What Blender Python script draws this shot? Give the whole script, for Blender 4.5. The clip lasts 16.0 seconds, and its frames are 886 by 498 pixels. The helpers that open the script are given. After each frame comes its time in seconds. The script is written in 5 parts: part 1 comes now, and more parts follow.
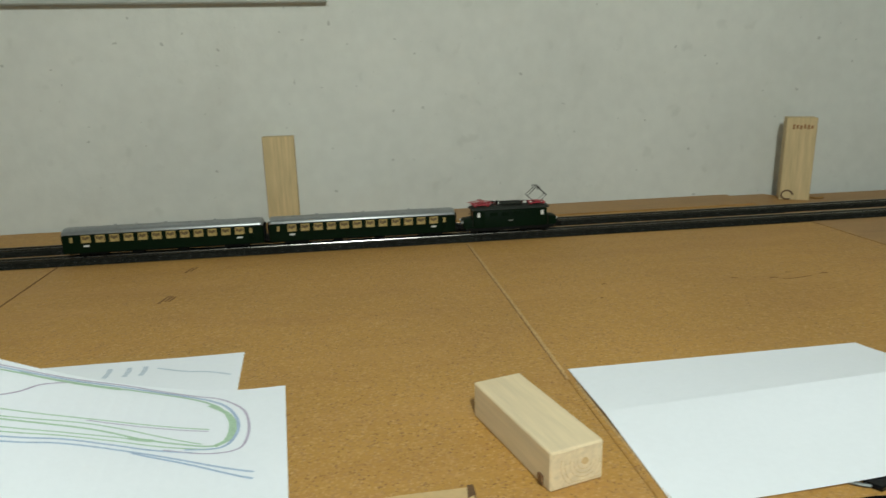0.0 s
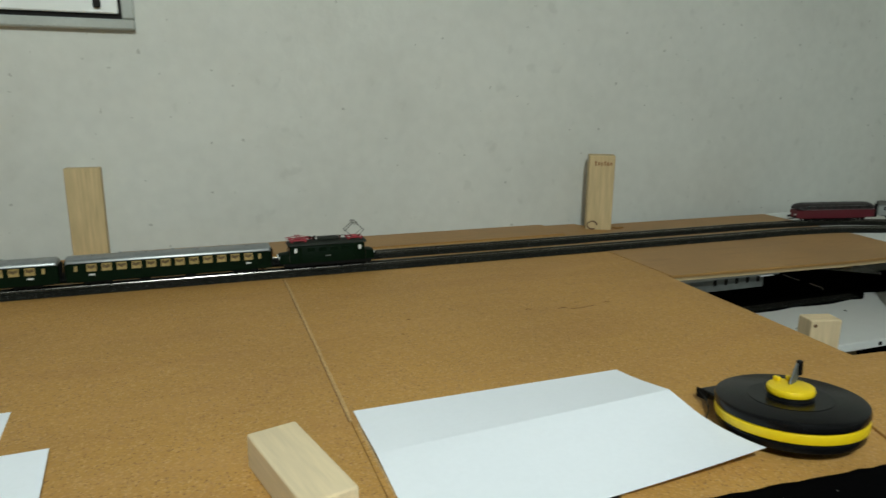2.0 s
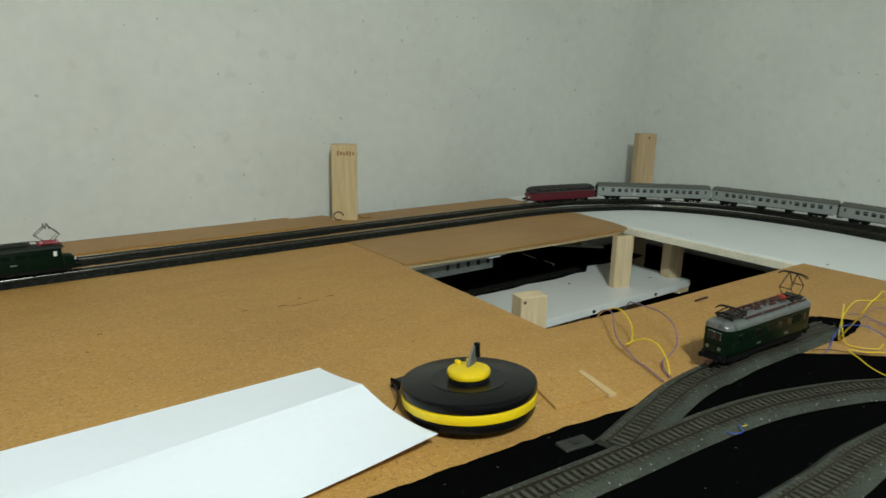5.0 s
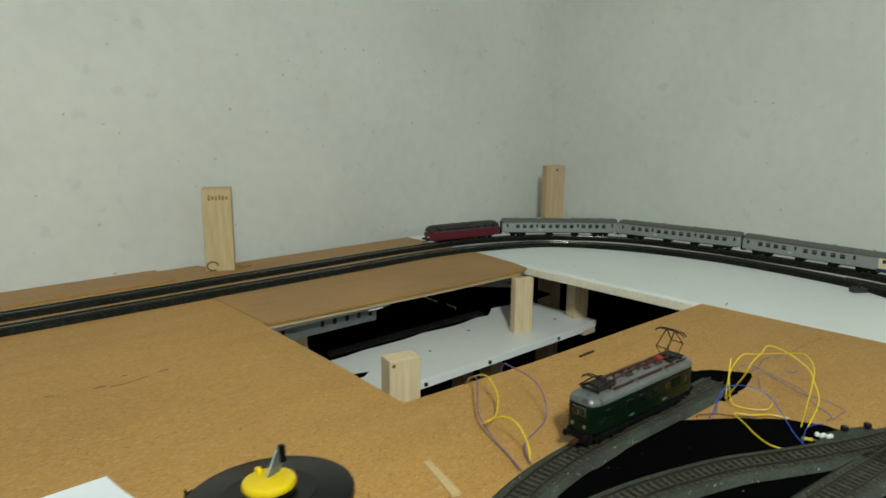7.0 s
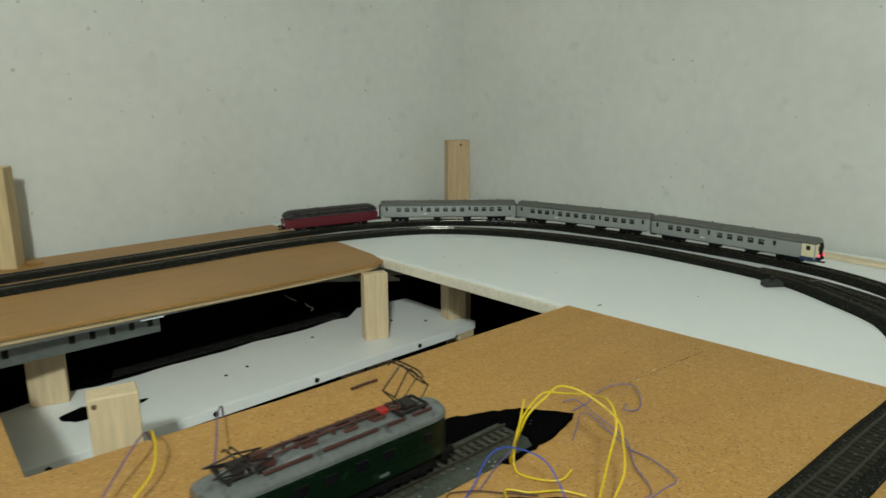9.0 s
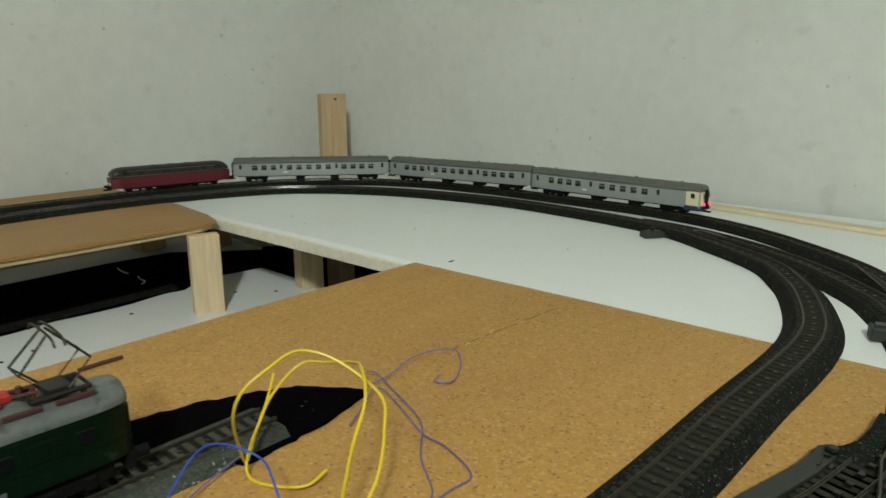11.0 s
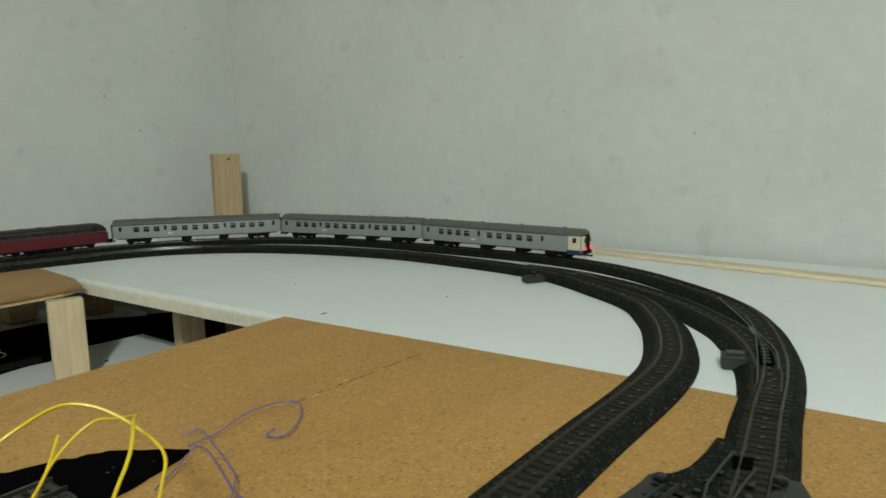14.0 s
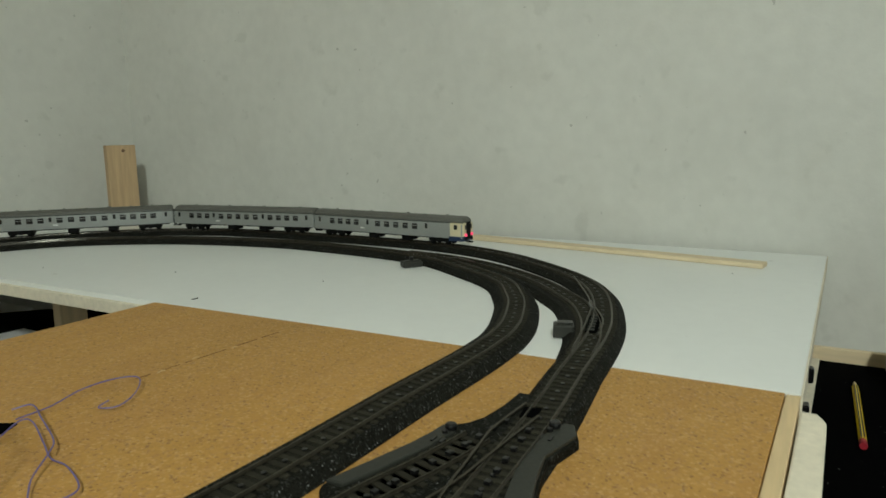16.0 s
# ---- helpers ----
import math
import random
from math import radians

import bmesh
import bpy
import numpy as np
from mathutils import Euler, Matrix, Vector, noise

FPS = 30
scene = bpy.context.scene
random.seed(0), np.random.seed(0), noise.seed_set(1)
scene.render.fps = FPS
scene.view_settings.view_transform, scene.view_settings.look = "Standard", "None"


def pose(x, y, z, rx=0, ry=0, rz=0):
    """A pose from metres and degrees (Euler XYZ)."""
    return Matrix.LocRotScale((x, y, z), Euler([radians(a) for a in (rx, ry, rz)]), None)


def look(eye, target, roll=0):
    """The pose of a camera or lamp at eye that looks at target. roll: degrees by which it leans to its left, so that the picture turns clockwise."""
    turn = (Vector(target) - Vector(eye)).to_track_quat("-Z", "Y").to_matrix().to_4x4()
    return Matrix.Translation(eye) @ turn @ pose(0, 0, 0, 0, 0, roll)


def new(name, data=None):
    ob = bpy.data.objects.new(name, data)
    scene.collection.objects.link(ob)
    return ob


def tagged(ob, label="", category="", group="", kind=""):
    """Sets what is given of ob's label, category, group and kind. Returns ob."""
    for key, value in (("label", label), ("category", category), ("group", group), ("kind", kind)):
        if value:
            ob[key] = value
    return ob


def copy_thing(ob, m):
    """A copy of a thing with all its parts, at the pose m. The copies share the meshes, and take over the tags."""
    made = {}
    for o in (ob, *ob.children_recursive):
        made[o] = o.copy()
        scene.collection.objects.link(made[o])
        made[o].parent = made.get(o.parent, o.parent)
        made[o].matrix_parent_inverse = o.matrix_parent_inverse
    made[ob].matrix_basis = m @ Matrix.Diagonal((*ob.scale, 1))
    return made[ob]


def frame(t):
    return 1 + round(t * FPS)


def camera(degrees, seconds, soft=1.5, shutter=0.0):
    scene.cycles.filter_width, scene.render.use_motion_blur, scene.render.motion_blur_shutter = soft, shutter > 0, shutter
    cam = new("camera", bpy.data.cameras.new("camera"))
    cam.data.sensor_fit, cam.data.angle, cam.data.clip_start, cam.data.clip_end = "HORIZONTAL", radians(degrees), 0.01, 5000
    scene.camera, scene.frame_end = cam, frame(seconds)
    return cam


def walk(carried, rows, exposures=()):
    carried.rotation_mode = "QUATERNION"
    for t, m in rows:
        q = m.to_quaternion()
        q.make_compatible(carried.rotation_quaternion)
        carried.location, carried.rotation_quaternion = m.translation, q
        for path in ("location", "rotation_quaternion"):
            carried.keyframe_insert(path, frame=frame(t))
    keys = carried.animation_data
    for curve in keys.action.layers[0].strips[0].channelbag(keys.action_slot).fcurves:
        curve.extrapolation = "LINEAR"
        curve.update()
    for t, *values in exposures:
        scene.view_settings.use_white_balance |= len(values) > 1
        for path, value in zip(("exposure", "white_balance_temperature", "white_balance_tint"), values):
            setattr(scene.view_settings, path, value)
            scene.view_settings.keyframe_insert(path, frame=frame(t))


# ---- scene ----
cam = camera(67.0, 16.0, shutter=0.5)
PATH = [
    (0, (0.004, 0.048, 0.273), (0.282, 1.961, -0.239), -1.4),
    (0.5, (0.026, 0.042, 0.279), (0.379, 1.946, -0.219), -1.0),
    (1, (0.039, 0.037, 0.288), (0.482, 1.926, -0.198), -0.3),
    (1.5, (0.059, 0.027, 0.297), (0.623, 1.886, -0.18), 0.3),
    (2, (0.074, 0.017, 0.303), (0.75, 1.842, -0.158), 0.6),
    (2.5, (0.09, 0.004, 0.305), (0.858, 1.793, -0.153), 0.3),
    (3, (0.113, -0.001, 0.299), (0.96, 1.749, -0.17), 0.0),
    (3.5, (0.146, -0.01, 0.301), (1.088, 1.689, -0.176), 0.8),
    (4, (0.173, -0.011, 0.302), (1.215, 1.632, -0.162), 1.3),
    (4.5, (0.18, -0.005, 0.304), (1.305, 1.581, -0.161), 1.7),
    (5, (0.191, -0.006, 0.303), (1.383, 1.526, -0.178), 1.4),
    (7.5, (0.434, 0.012, 0.319), (1.769, 1.45, -0.069), 0.5),
    (8, (0.534, 0.014, 0.306), (1.866, 1.45, -0.097), 0.4),
    (8.5, (0.633, 0.009, 0.291), (1.972, 1.434, -0.13), -0.1),
    (9, (0.711, 0.01, 0.276), (2.056, 1.422, -0.166), -0.1),
    (9.5, (0.774, 0.019, 0.252), (2.12, 1.423, -0.213), -0.3),
    (10, (0.826, 0.024, 0.235), (2.231, 1.364, -0.245), 0.3),
    (12.5, (0.93, 0.02, 0.177), (2.473, 1.202, -0.296), -0.9),
    (13, (0.937, 0.008, 0.178), (2.51, 1.177, -0.22), -1.2),
    (13.5, (0.938, -0.005, 0.183), (2.549, 1.137, -0.132), -1.1),
    (14, (0.941, -0.018, 0.184), (2.581, 1.083, -0.128), -0.9),
    (14.5, (0.947, -0.043, 0.185), (2.612, 1.019, -0.127), -0.8),
    (15, (0.953, -0.068, 0.185), (2.65, 0.945, -0.122), -0.6),
    (15.5, (0.949, -0.088, 0.186), (2.68, 0.866, -0.122), 0.1),
    (16, (0.949, -0.098, 0.175), (2.69, 0.831, -0.152), -0.7),
]
EXPOSURES = [(0.0, -0.30, 6700, 10), (1.0, -0.31, 6600, 10), (2.0, -0.33, 6500, 10), (2.5, -0.28, 6500, 10), (3.0, -0.27, 6500, 10), (4.0, -0.22, 6500, 10), (5.0, -0.07, 6500, 10), (7.5, 0.03, 6650, 10), (10.0, 0.07, 6750, 10), (12.5, 0.06, 6900, 10), (13.0, 0.03, 6800, 10), (13.5, 0.00, 6600, 10), (14.0, -0.02, 6600, 10), (14.5, -0.12, 6850, 10), (16.0, -0.16, 6950, 10)]
walk(cam, [(t, look(eye, target, roll)) for t, eye, target, roll in PATH], EXPOSURES)

# ---- light ----
world = bpy.data.worlds.new("world")
scene.world = world
world.use_nodes = True
world.node_tree.nodes["Background"].inputs[0].default_value = (0.8, 0.85, 0.9, 1)
world.node_tree.nodes["Background"].inputs[1].default_value = 0.02
lamp_data = bpy.data.lights.new("ceiling_lamp_light", "POINT")
lamp_data.energy, lamp_data.shadow_soft_size, lamp_data.color = 96.0, 0.07, (0.855, 0.985, 0.955)
lamp_light = new("ceiling_lamp_light", lamp_data)
lamp_light.location = (0.06, -0.62, 1.16)


# ---- materials ----
def material(name, colour, rough=0.6, metal=0.0, grain=0.0, scale=200.0, bump=0.0, bump_scale=400.0, stain=0.0, stain_scale=9.0,
             stretch=(1, 1, 1), per_object=0.0, clear=0.0, spec=0.5):
    """A surface with a fine grain, a broad stain and a bump of its own."""
    m = bpy.data.materials.new(name)
    m.use_nodes = True
    nt = m.node_tree
    n, l = nt.nodes, nt.links
    b = n["Principled BSDF"]
    b.inputs["Roughness"].default_value, b.inputs["Metallic"].default_value = rough, metal
    b.inputs["Coat Weight"].default_value, b.inputs["Specular IOR Level"].default_value = clear, spec
    co = n.new("ShaderNodeTexCoord")
    mp = n.new("ShaderNodeMapping")
    mp.inputs["Scale"].default_value = stretch
    l.new(co.outputs["Object"], mp.inputs["Vector"])
    last = n.new("ShaderNodeRGB")
    last.outputs[0].default_value = (*colour, 1)
    last = last.outputs[0]

    def times(source, lo, hi, c0, c1):
        nonlocal last
        r = n.new("ShaderNodeMapRange")
        r.inputs["From Min"].default_value, r.inputs["From Max"].default_value = lo, hi
        r.inputs["To Min"].default_value, r.inputs["To Max"].default_value = c0, c1
        l.new(source, r.inputs["Value"])
        mul = n.new("ShaderNodeVectorMath")
        mul.operation = "SCALE"
        l.new(last, mul.inputs[0])
        l.new(r.outputs[0], mul.inputs["Scale"])
        last = mul.outputs[0]

    def tex(s, detail=4.0):
        t = n.new("ShaderNodeTexNoise")
        t.inputs["Scale"].default_value, t.inputs["Detail"].default_value = s, detail
        l.new(mp.outputs[0], t.inputs["Vector"])
        return t.outputs["Fac"]

    if grain:
        times(tex(scale), 0.3, 0.7, 1 - grain, 1 + grain)
    if stain:
        times(tex(stain_scale, 3.0), 0.3, 0.7, 1 - stain, 1 + stain)
    if per_object:
        info = n.new("ShaderNodeObjectInfo")
        times(info.outputs["Random"], 0, 1, 1 - per_object, 1 + per_object)
    l.new(last, b.inputs["Base Color"])
    if bump:
        bp = n.new("ShaderNodeBump")
        bp.inputs["Strength"].default_value, bp.inputs["Distance"].default_value = bump, 0.001
        l.new(tex(bump_scale), bp.inputs["Height"])
        l.new(bp.outputs[0], b.inputs["Normal"])
    return m


def mixed_spots(m, colour, scale, threshold, width, strength=1.0, detail=2.0, stretch=(1, 1, 1), cells=False):
    """Adds spots of another colour, where a noise passes a threshold, over a material."""
    nt = m.node_tree
    n, l = nt.nodes, nt.links
    b = n["Principled BSDF"]
    before = b.inputs["Base Color"].links[0].from_socket
    co = n.new("ShaderNodeTexCoord")
    mp = n.new("ShaderNodeMapping")
    mp.inputs["Scale"].default_value = stretch
    l.new(co.outputs["Object"], mp.inputs["Vector"])
    if cells:
        t = n.new("ShaderNodeTexVoronoi")
        t.inputs["Scale"].default_value = scale
        sep = n.new("ShaderNodeSeparateColor")
        l.new(t.outputs["Color"], sep.inputs[0])
        out = sep.outputs[0]
    else:
        t = n.new("ShaderNodeTexNoise")
        t.inputs["Scale"].default_value, t.inputs["Detail"].default_value = scale, detail
        out = t.outputs["Fac"]
    l.new(mp.outputs[0], t.inputs["Vector"])
    r = n.new("ShaderNodeMapRange")
    r.inputs["From Min"].default_value, r.inputs["From Max"].default_value = threshold, threshold + width
    r.inputs["To Max"].default_value = strength
    l.new(out, r.inputs["Value"])
    mix = n.new("ShaderNodeMix")
    mix.data_type = "RGBA"
    l.new(r.outputs[0], mix.inputs["Factor"])
    l.new(before, mix.inputs[6])
    mix.inputs[7].default_value = (*colour, 1)
    l.new(mix.outputs[2], b.inputs["Base Color"])
    return m


M_WALL = material("plaster", (0.635, 0.635, 0.588), 0.9, grain=0.03, scale=40, bump=0.55, bump_scale=90, stain=0.045, stain_scale=3.5)
mixed_spots(M_WALL, (0.42, 0.42, 0.38), 24, 0.655, 0.08, 0.24, 2.5)
mixed_spots(M_WALL, (0.52, 0.51, 0.46), 6, 0.60, 0.2, 0.4, 6.0)
mixed_spots(M_WALL, (0.20, 0.19, 0.16), 70, 0.742, 0.035, 0.42, 1.5)
# The ceiling is out of view; its grey keeps bounced light low.
M_CEIL = material("bare concrete ceiling", (0.30, 0.30, 0.285), 0.9, grain=0.03, bump=0.3, stain=0.03)
M_FLOOR = material("concrete floor", (0.10, 0.095, 0.09), 0.85, grain=0.15, scale=30, bump=0.4, stain=0.2)
M_CHIP = material("chipboard", (0.455, 0.238, 0.053), 0.62, grain=0.11, scale=380, bump=0.3, bump_scale=460, stain=0.08, stain_scale=5)
mixed_spots(M_CHIP, (0.60, 0.36, 0.15), 480, 0.72, 0.08, 0.52, cells=True)
mixed_spots(M_CHIP, (0.27, 0.12, 0.036), 480, 0.86, 0.05, 0.5, cells=True)
mixed_spots(M_CHIP, (0.11, 0.047, 0.015), 260, 0.685, 0.06, 0.5, 2.0, (1, 1.3, 1))
mixed_spots(M_CHIP, (0.66, 0.45, 0.24), 75, 0.755, 0.03, 0.5)
mixed_spots(M_CHIP, (0.38, 0.185, 0.052), 9, 0.50, 0.2, 0.4, 6.0, (0.5, 2.2, 1))
mixed_spots(M_CHIP, (0.17, 0.075, 0.026), 620, 0.940, 0.02, 0.6, cells=True)
mixed_spots(M_CHIP, (0.62, 0.40, 0.19), 640, 0.93, 0.03, 0.45, cells=True)
mixed_spots(M_CHIP, (0.53, 0.285, 0.095), 7, 0.54, 0.2, 0.4, 6.0, (0.5, 2.0, 1))
mixed_spots(M_CHIP, (0.40, 0.19, 0.046), 110, 0.52, 0.14, 0.30, 3.0)
mixed_spots(M_CHIP, (0.56, 0.315, 0.12), 85, 0.56, 0.14, 0.30, 3.0)
M_HARD = material("hardboard", (0.37, 0.195, 0.060), 0.5, grain=0.08, scale=220, bump=0.1, stain=0.08, stain_scale=7)
mixed_spots(M_HARD, (0.25, 0.12, 0.035), 14, 0.56, 0.15, 0.5, 5.0, (0.4, 2.5, 1))
mixed_spots(M_HARD, (0.48, 0.28, 0.10), 11, 0.60, 0.15, 0.4, 5.0, (0.5, 2.0, 1))
M_PLY = material("plywood edge", (0.52, 0.385, 0.21), 0.7, grain=0.12, scale=120, stretch=(0.2, 0.2, 6))
M_EDGE = material("bare board edge", (0.74, 0.67, 0.53), 0.7, grain=0.07, scale=150, bump=0.2, stain=0.06)
M_MELA = material("white melamine", (0.81, 0.825, 0.80), 0.33, grain=0.012, scale=60, bump=0.03, stain=0.02, stain_scale=6)
mixed_spots(M_MELA, (0.38, 0.37, 0.34), 34, 0.775, 0.02, 0.5)
M_PINE = material("planed pine", (0.64, 0.49, 0.30), 0.62, grain=0.08, scale=26, stretch=(9, 9, 0.7), bump=0.12, bump_scale=130, stain=0.07, stain_scale=14, per_object=0.08)
# Darker copy of the pine; the shade on these posts is in its colour.
M_PINED = material("aged pine", (0.50, 0.345, 0.195), 0.66, grain=0.08, scale=26, stretch=(9, 9, 0.7), bump=0.12, bump_scale=130, stain=0.07, stain_scale=14)
M_PINEW = material("yellowed pine", (0.57, 0.425, 0.225), 0.64, grain=0.09, scale=26, stretch=(9, 9, 0.7), bump=0.12, bump_scale=130, stain=0.09, stain_scale=14)
M_LIME = material("pale limewood", (0.73, 0.60, 0.40), 0.6, grain=0.08, scale=26, stretch=(9, 0.7, 9), bump=0.12, bump_scale=130, stain=0.06)
M_LOWER = material("bright white melamine", (0.86, 0.865, 0.84), 0.3, grain=0.012, scale=60, bump=0.03, stain=0.02, stain_scale=6)
M_PINEX = material("planed pine along x", (0.66, 0.49, 0.275), 0.62, grain=0.08, scale=26, stretch=(0.7, 9, 9), bump=0.12, bump_scale=130, stain=0.06, per_object=0.06)
M_PINEY = material("planed pine along y", (0.72, 0.575, 0.37), 0.62, grain=0.07, scale=26, stretch=(9, 0.7, 9), bump=0.12, bump_scale=130, stain=0.08)
M_ENDGR = material("pine end grain", (0.70, 0.57, 0.38), 0.75, grain=0.1, scale=300, bump=0.3)
M_RING = material("pale growth ring", (0.60, 0.45, 0.26), 0.75, grain=0.1, scale=300)
M_KNOT = material("pine knot", (0.13, 0.065, 0.026), 0.6, grain=0.2, scale=300)
M_STAMP = material("brown stamp ink", (0.30, 0.15, 0.06), 0.8, grain=0.3, scale=500)
M_PAPER = material("white paper", (0.87, 0.89, 0.94), 0.8, grain=0.01, bump=0.08, bump_scale=60, stain=0.012)
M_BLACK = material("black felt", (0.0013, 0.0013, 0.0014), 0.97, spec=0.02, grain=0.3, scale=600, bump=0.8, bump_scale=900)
mixed_spots(M_BLACK, (0.25, 0.25, 0.24), 800, 0.9990, 0.0008, 0.6, cells=True)
M_BED = material("dark ballast plastic", (0.0105, 0.0104, 0.0080), 0.7, spec=0.05, grain=0.6, scale=700, bump=0.9, bump_scale=900, stain=0.15, stain_scale=12)
mixed_spots(M_BED, (0.06, 0.062, 0.058), 900, 0.86, 0.08, 0.6, cells=True)
mixed_spots(M_BED, (0.42, 0.43, 0.43), 1300, 0.989, 0.008, 0.45, cells=True)
# Paler copies of the ballast and sleeper colours for the front track and plate.
M_BEDF = material("grey dusty ballast plastic", (0.043, 0.047, 0.036), 0.7, spec=0.25, grain=0.4, scale=600, bump=0.9, bump_scale=900, stain=0.25, stain_scale=25)
mixed_spots(M_BEDF, (0.42, 0.43, 0.43), 800, 0.984, 0.008, 0.6, cells=True)
M_SLEEPF = material("dusty sleeper plastic", (0.060, 0.056, 0.042), 0.7, spec=0.15, grain=0.3, scale=700, per_object=0.2)
M_BALL = material("dark ballast grains", (0.0185, 0.0175, 0.0130), 0.8, spec=0.08, grain=0.5, scale=800, bump=0.8, bump_scale=900)
M_SLEEP = material("dark sleeper plastic", (0.0270, 0.0250, 0.0175), 0.65, spec=0.1, grain=0.2, scale=800, per_object=0.2)
M_RAIL = material("tarnished rail steel", (0.095, 0.085, 0.066), 0.36, 0.9, grain=0.15, scale=300)
# Brighter, glossier copy of the rail steel that puts glints on the back rails.
M_RAILB = material("polished rail steel", (0.33, 0.315, 0.285), 0.22, 1.0, grain=0.2, scale=60)
M_STUD = material("black contact stud", (0.006, 0.006, 0.006), 0.3, spec=0.45)
M_BOX = material("grey turnout box plastic", (0.0235, 0.0245, 0.0195), 0.55, grain=0.12, scale=500, bump=0.2)
M_GREEN = material("dark green paint", (0.0028, 0.0090, 0.0036), 0.5, spec=0.05, grain=0.12, scale=200, stain=0.1, stain_scale=40)
M_GREEN2 = material("faded green paint", (0.0030, 0.0098, 0.0040), 0.3, spec=0.16, grain=0.12, scale=240, stain=0.14, stain_scale=40)
M_ROOFG = material("grey coach roof", (0.30, 0.31, 0.31), 0.36, 0.6, grain=0.08, scale=200)
M_ROOFS = material("silver loco roof", (0.16, 0.17, 0.162), 0.32, 0.35, grain=0.1, scale=250, stain=0.1, stain_scale=50)
mixed_spots(M_ROOFS, (0.26, 0.27, 0.26), 130, 0.60, 0.1, 0.5)
mixed_spots(M_ROOFS, (0.045, 0.04, 0.035), 90, 0.62, 0.1, 0.6)
mixed_spots(M_GREEN2, (0.022, 0.04, 0.025), 150, 0.66, 0.08, 0.5)
M_SILVER = material("silver coach side", (0.34, 0.36, 0.345), 0.34, 0.45, grain=0.05, scale=300)
M_ROOFB = material("brown-grey coach roof", (0.115, 0.115, 0.10), 0.5, spec=0.3, grain=0.1, scale=250)
M_ROOFL = material("dark loco roof", (0.026, 0.020, 0.020), 0.4, spec=0.3, grain=0.12, scale=250)
M_ROOFD = material("dark green-grey roof", (0.020, 0.023, 0.018), 0.6, spec=0.2, grain=0.12, scale=250)
M_UNDER = material("black underframe", (0.003, 0.003, 0.003), 0.7, spec=0.15)
M_RED = material("signal red plastic", (0.33, 0.018, 0.03), 0.45)
M_DRED = material("dark crimson paint", (0.11, 0.006, 0.014), 0.4, clear=0.15, grain=0.06)
M_BROWN = material("red-brown roof gear", (0.060, 0.018, 0.012), 0.6, grain=0.2, scale=400)
M_WIREGREY = material("dark pantograph wire", (0.028, 0.022, 0.019), 0.45, 0.5)
M_SEAT = material("warm coach window", (0.36, 0.265, 0.105), 0.25, grain=0.35, scale=120, clear=0.4)
M_SEATD = material("brown coach seat", (0.10, 0.062, 0.020), 0.4, grain=0.4, scale=300)
M_DARKWIN = material("dark coach window", (0.006, 0.006, 0.007), 0.2, clear=0.15)
M_CREAM = material("cream cab paint", (0.66, 0.58, 0.38), 0.45)
M_BLUE = material("dark blue cab paint", (0.012, 0.03, 0.075), 0.4)
M_PLATE = material("white number panel", (0.72, 0.72, 0.70), 0.6)
M_YELW = material("yellow wire insulation", (0.72, 0.50, 0.015), 0.4)
M_VIOW = material("violet wire insulation", (0.17, 0.10, 0.22), 0.45)
M_VIOL = material("blue-violet wire insulation", (0.13, 0.10, 0.27), 0.45)
M_BLUW = material("blue wire insulation", (0.025, 0.07, 0.42), 0.45)
M_YELP = material("yellow plastic", (0.80, 0.55, 0.006), 0.4, grain=0.04)
M_BLKP = material("glossy black plastic", (0.0045, 0.0045, 0.005), 0.24, spec=0.2, grain=0.1, stain=0.2, stain_scale=60)
M_STEEL = material("galvanised steel", (0.20, 0.212, 0.205), 0.45, 0.6, grain=0.12, scale=90, stain=0.1, stain_scale=30)
M_DARK = material("dark hole", (0.01, 0.009, 0.008), 0.9)
M_GREYP = material("grey window paint", (0.42, 0.44, 0.41), 0.6, grain=0.04, stain=0.08)
M_TAPE = material("brown paper tape", (0.58, 0.40, 0.20), 0.7, grain=0.06)
M_JOINT = material("pale joint filler", (0.56, 0.36, 0.16), 0.9, grain=0.3, scale=300)
M_LINE = material("pencil line", (0.21, 0.105, 0.04), 0.9, grain=0.3, scale=600)
M_CG = material("green crayon", (0.42, 0.58, 0.42), 0.9, grain=0.16, scale=500)
M_CB = material("blue crayon", (0.40, 0.50, 0.66), 0.9, grain=0.16, scale=500)
M_CF = material("faded blue pencil", (0.60, 0.66, 0.74), 0.9, grain=0.16, scale=500)
M_CP = material("purple pencil", (0.50, 0.44, 0.56), 0.9, grain=0.16, scale=500)
M_TAIL = bpy.data.materials.new("lit red tail lamp")
M_TAIL.use_nodes = True
M_TAIL.node_tree.nodes["Principled BSDF"].inputs["Base Color"].default_value = (0.8, 0.05, 0.12, 1)
M_TAIL.node_tree.nodes["Principled BSDF"].inputs["Emission Color"].default_value = (1.0, 0.06, 0.16, 1)
M_TAIL.node_tree.nodes["Principled BSDF"].inputs["Emission Strength"].default_value = 1.2


# ---- building helpers ----
def part(name, bm, mat, parent=None, label="", smooth=False):
    """Links a bmesh as one mesh object."""
    me = bpy.data.meshes.new(name)
    bmesh.ops.recalc_face_normals(bm, faces=bm.faces)
    bm.to_mesh(me)
    bm.free()
    me.materials.append(mat)
    if smooth:
        for p in me.polygons:
            p.use_smooth = True
        me.set_sharp_from_angle(angle=radians(38))
    ob = new(name, me)
    ob.parent = parent
    if label:
        ob["label"] = label
    return ob


def again(ob, m, parent):
    """Another object on the same mesh, as a part of parent."""
    o = new(ob.name.split(".")[0], ob.data)
    o.parent = parent
    o.matrix_basis = m
    if "label" in ob:
        o["label"] = ob["label"]
    return o


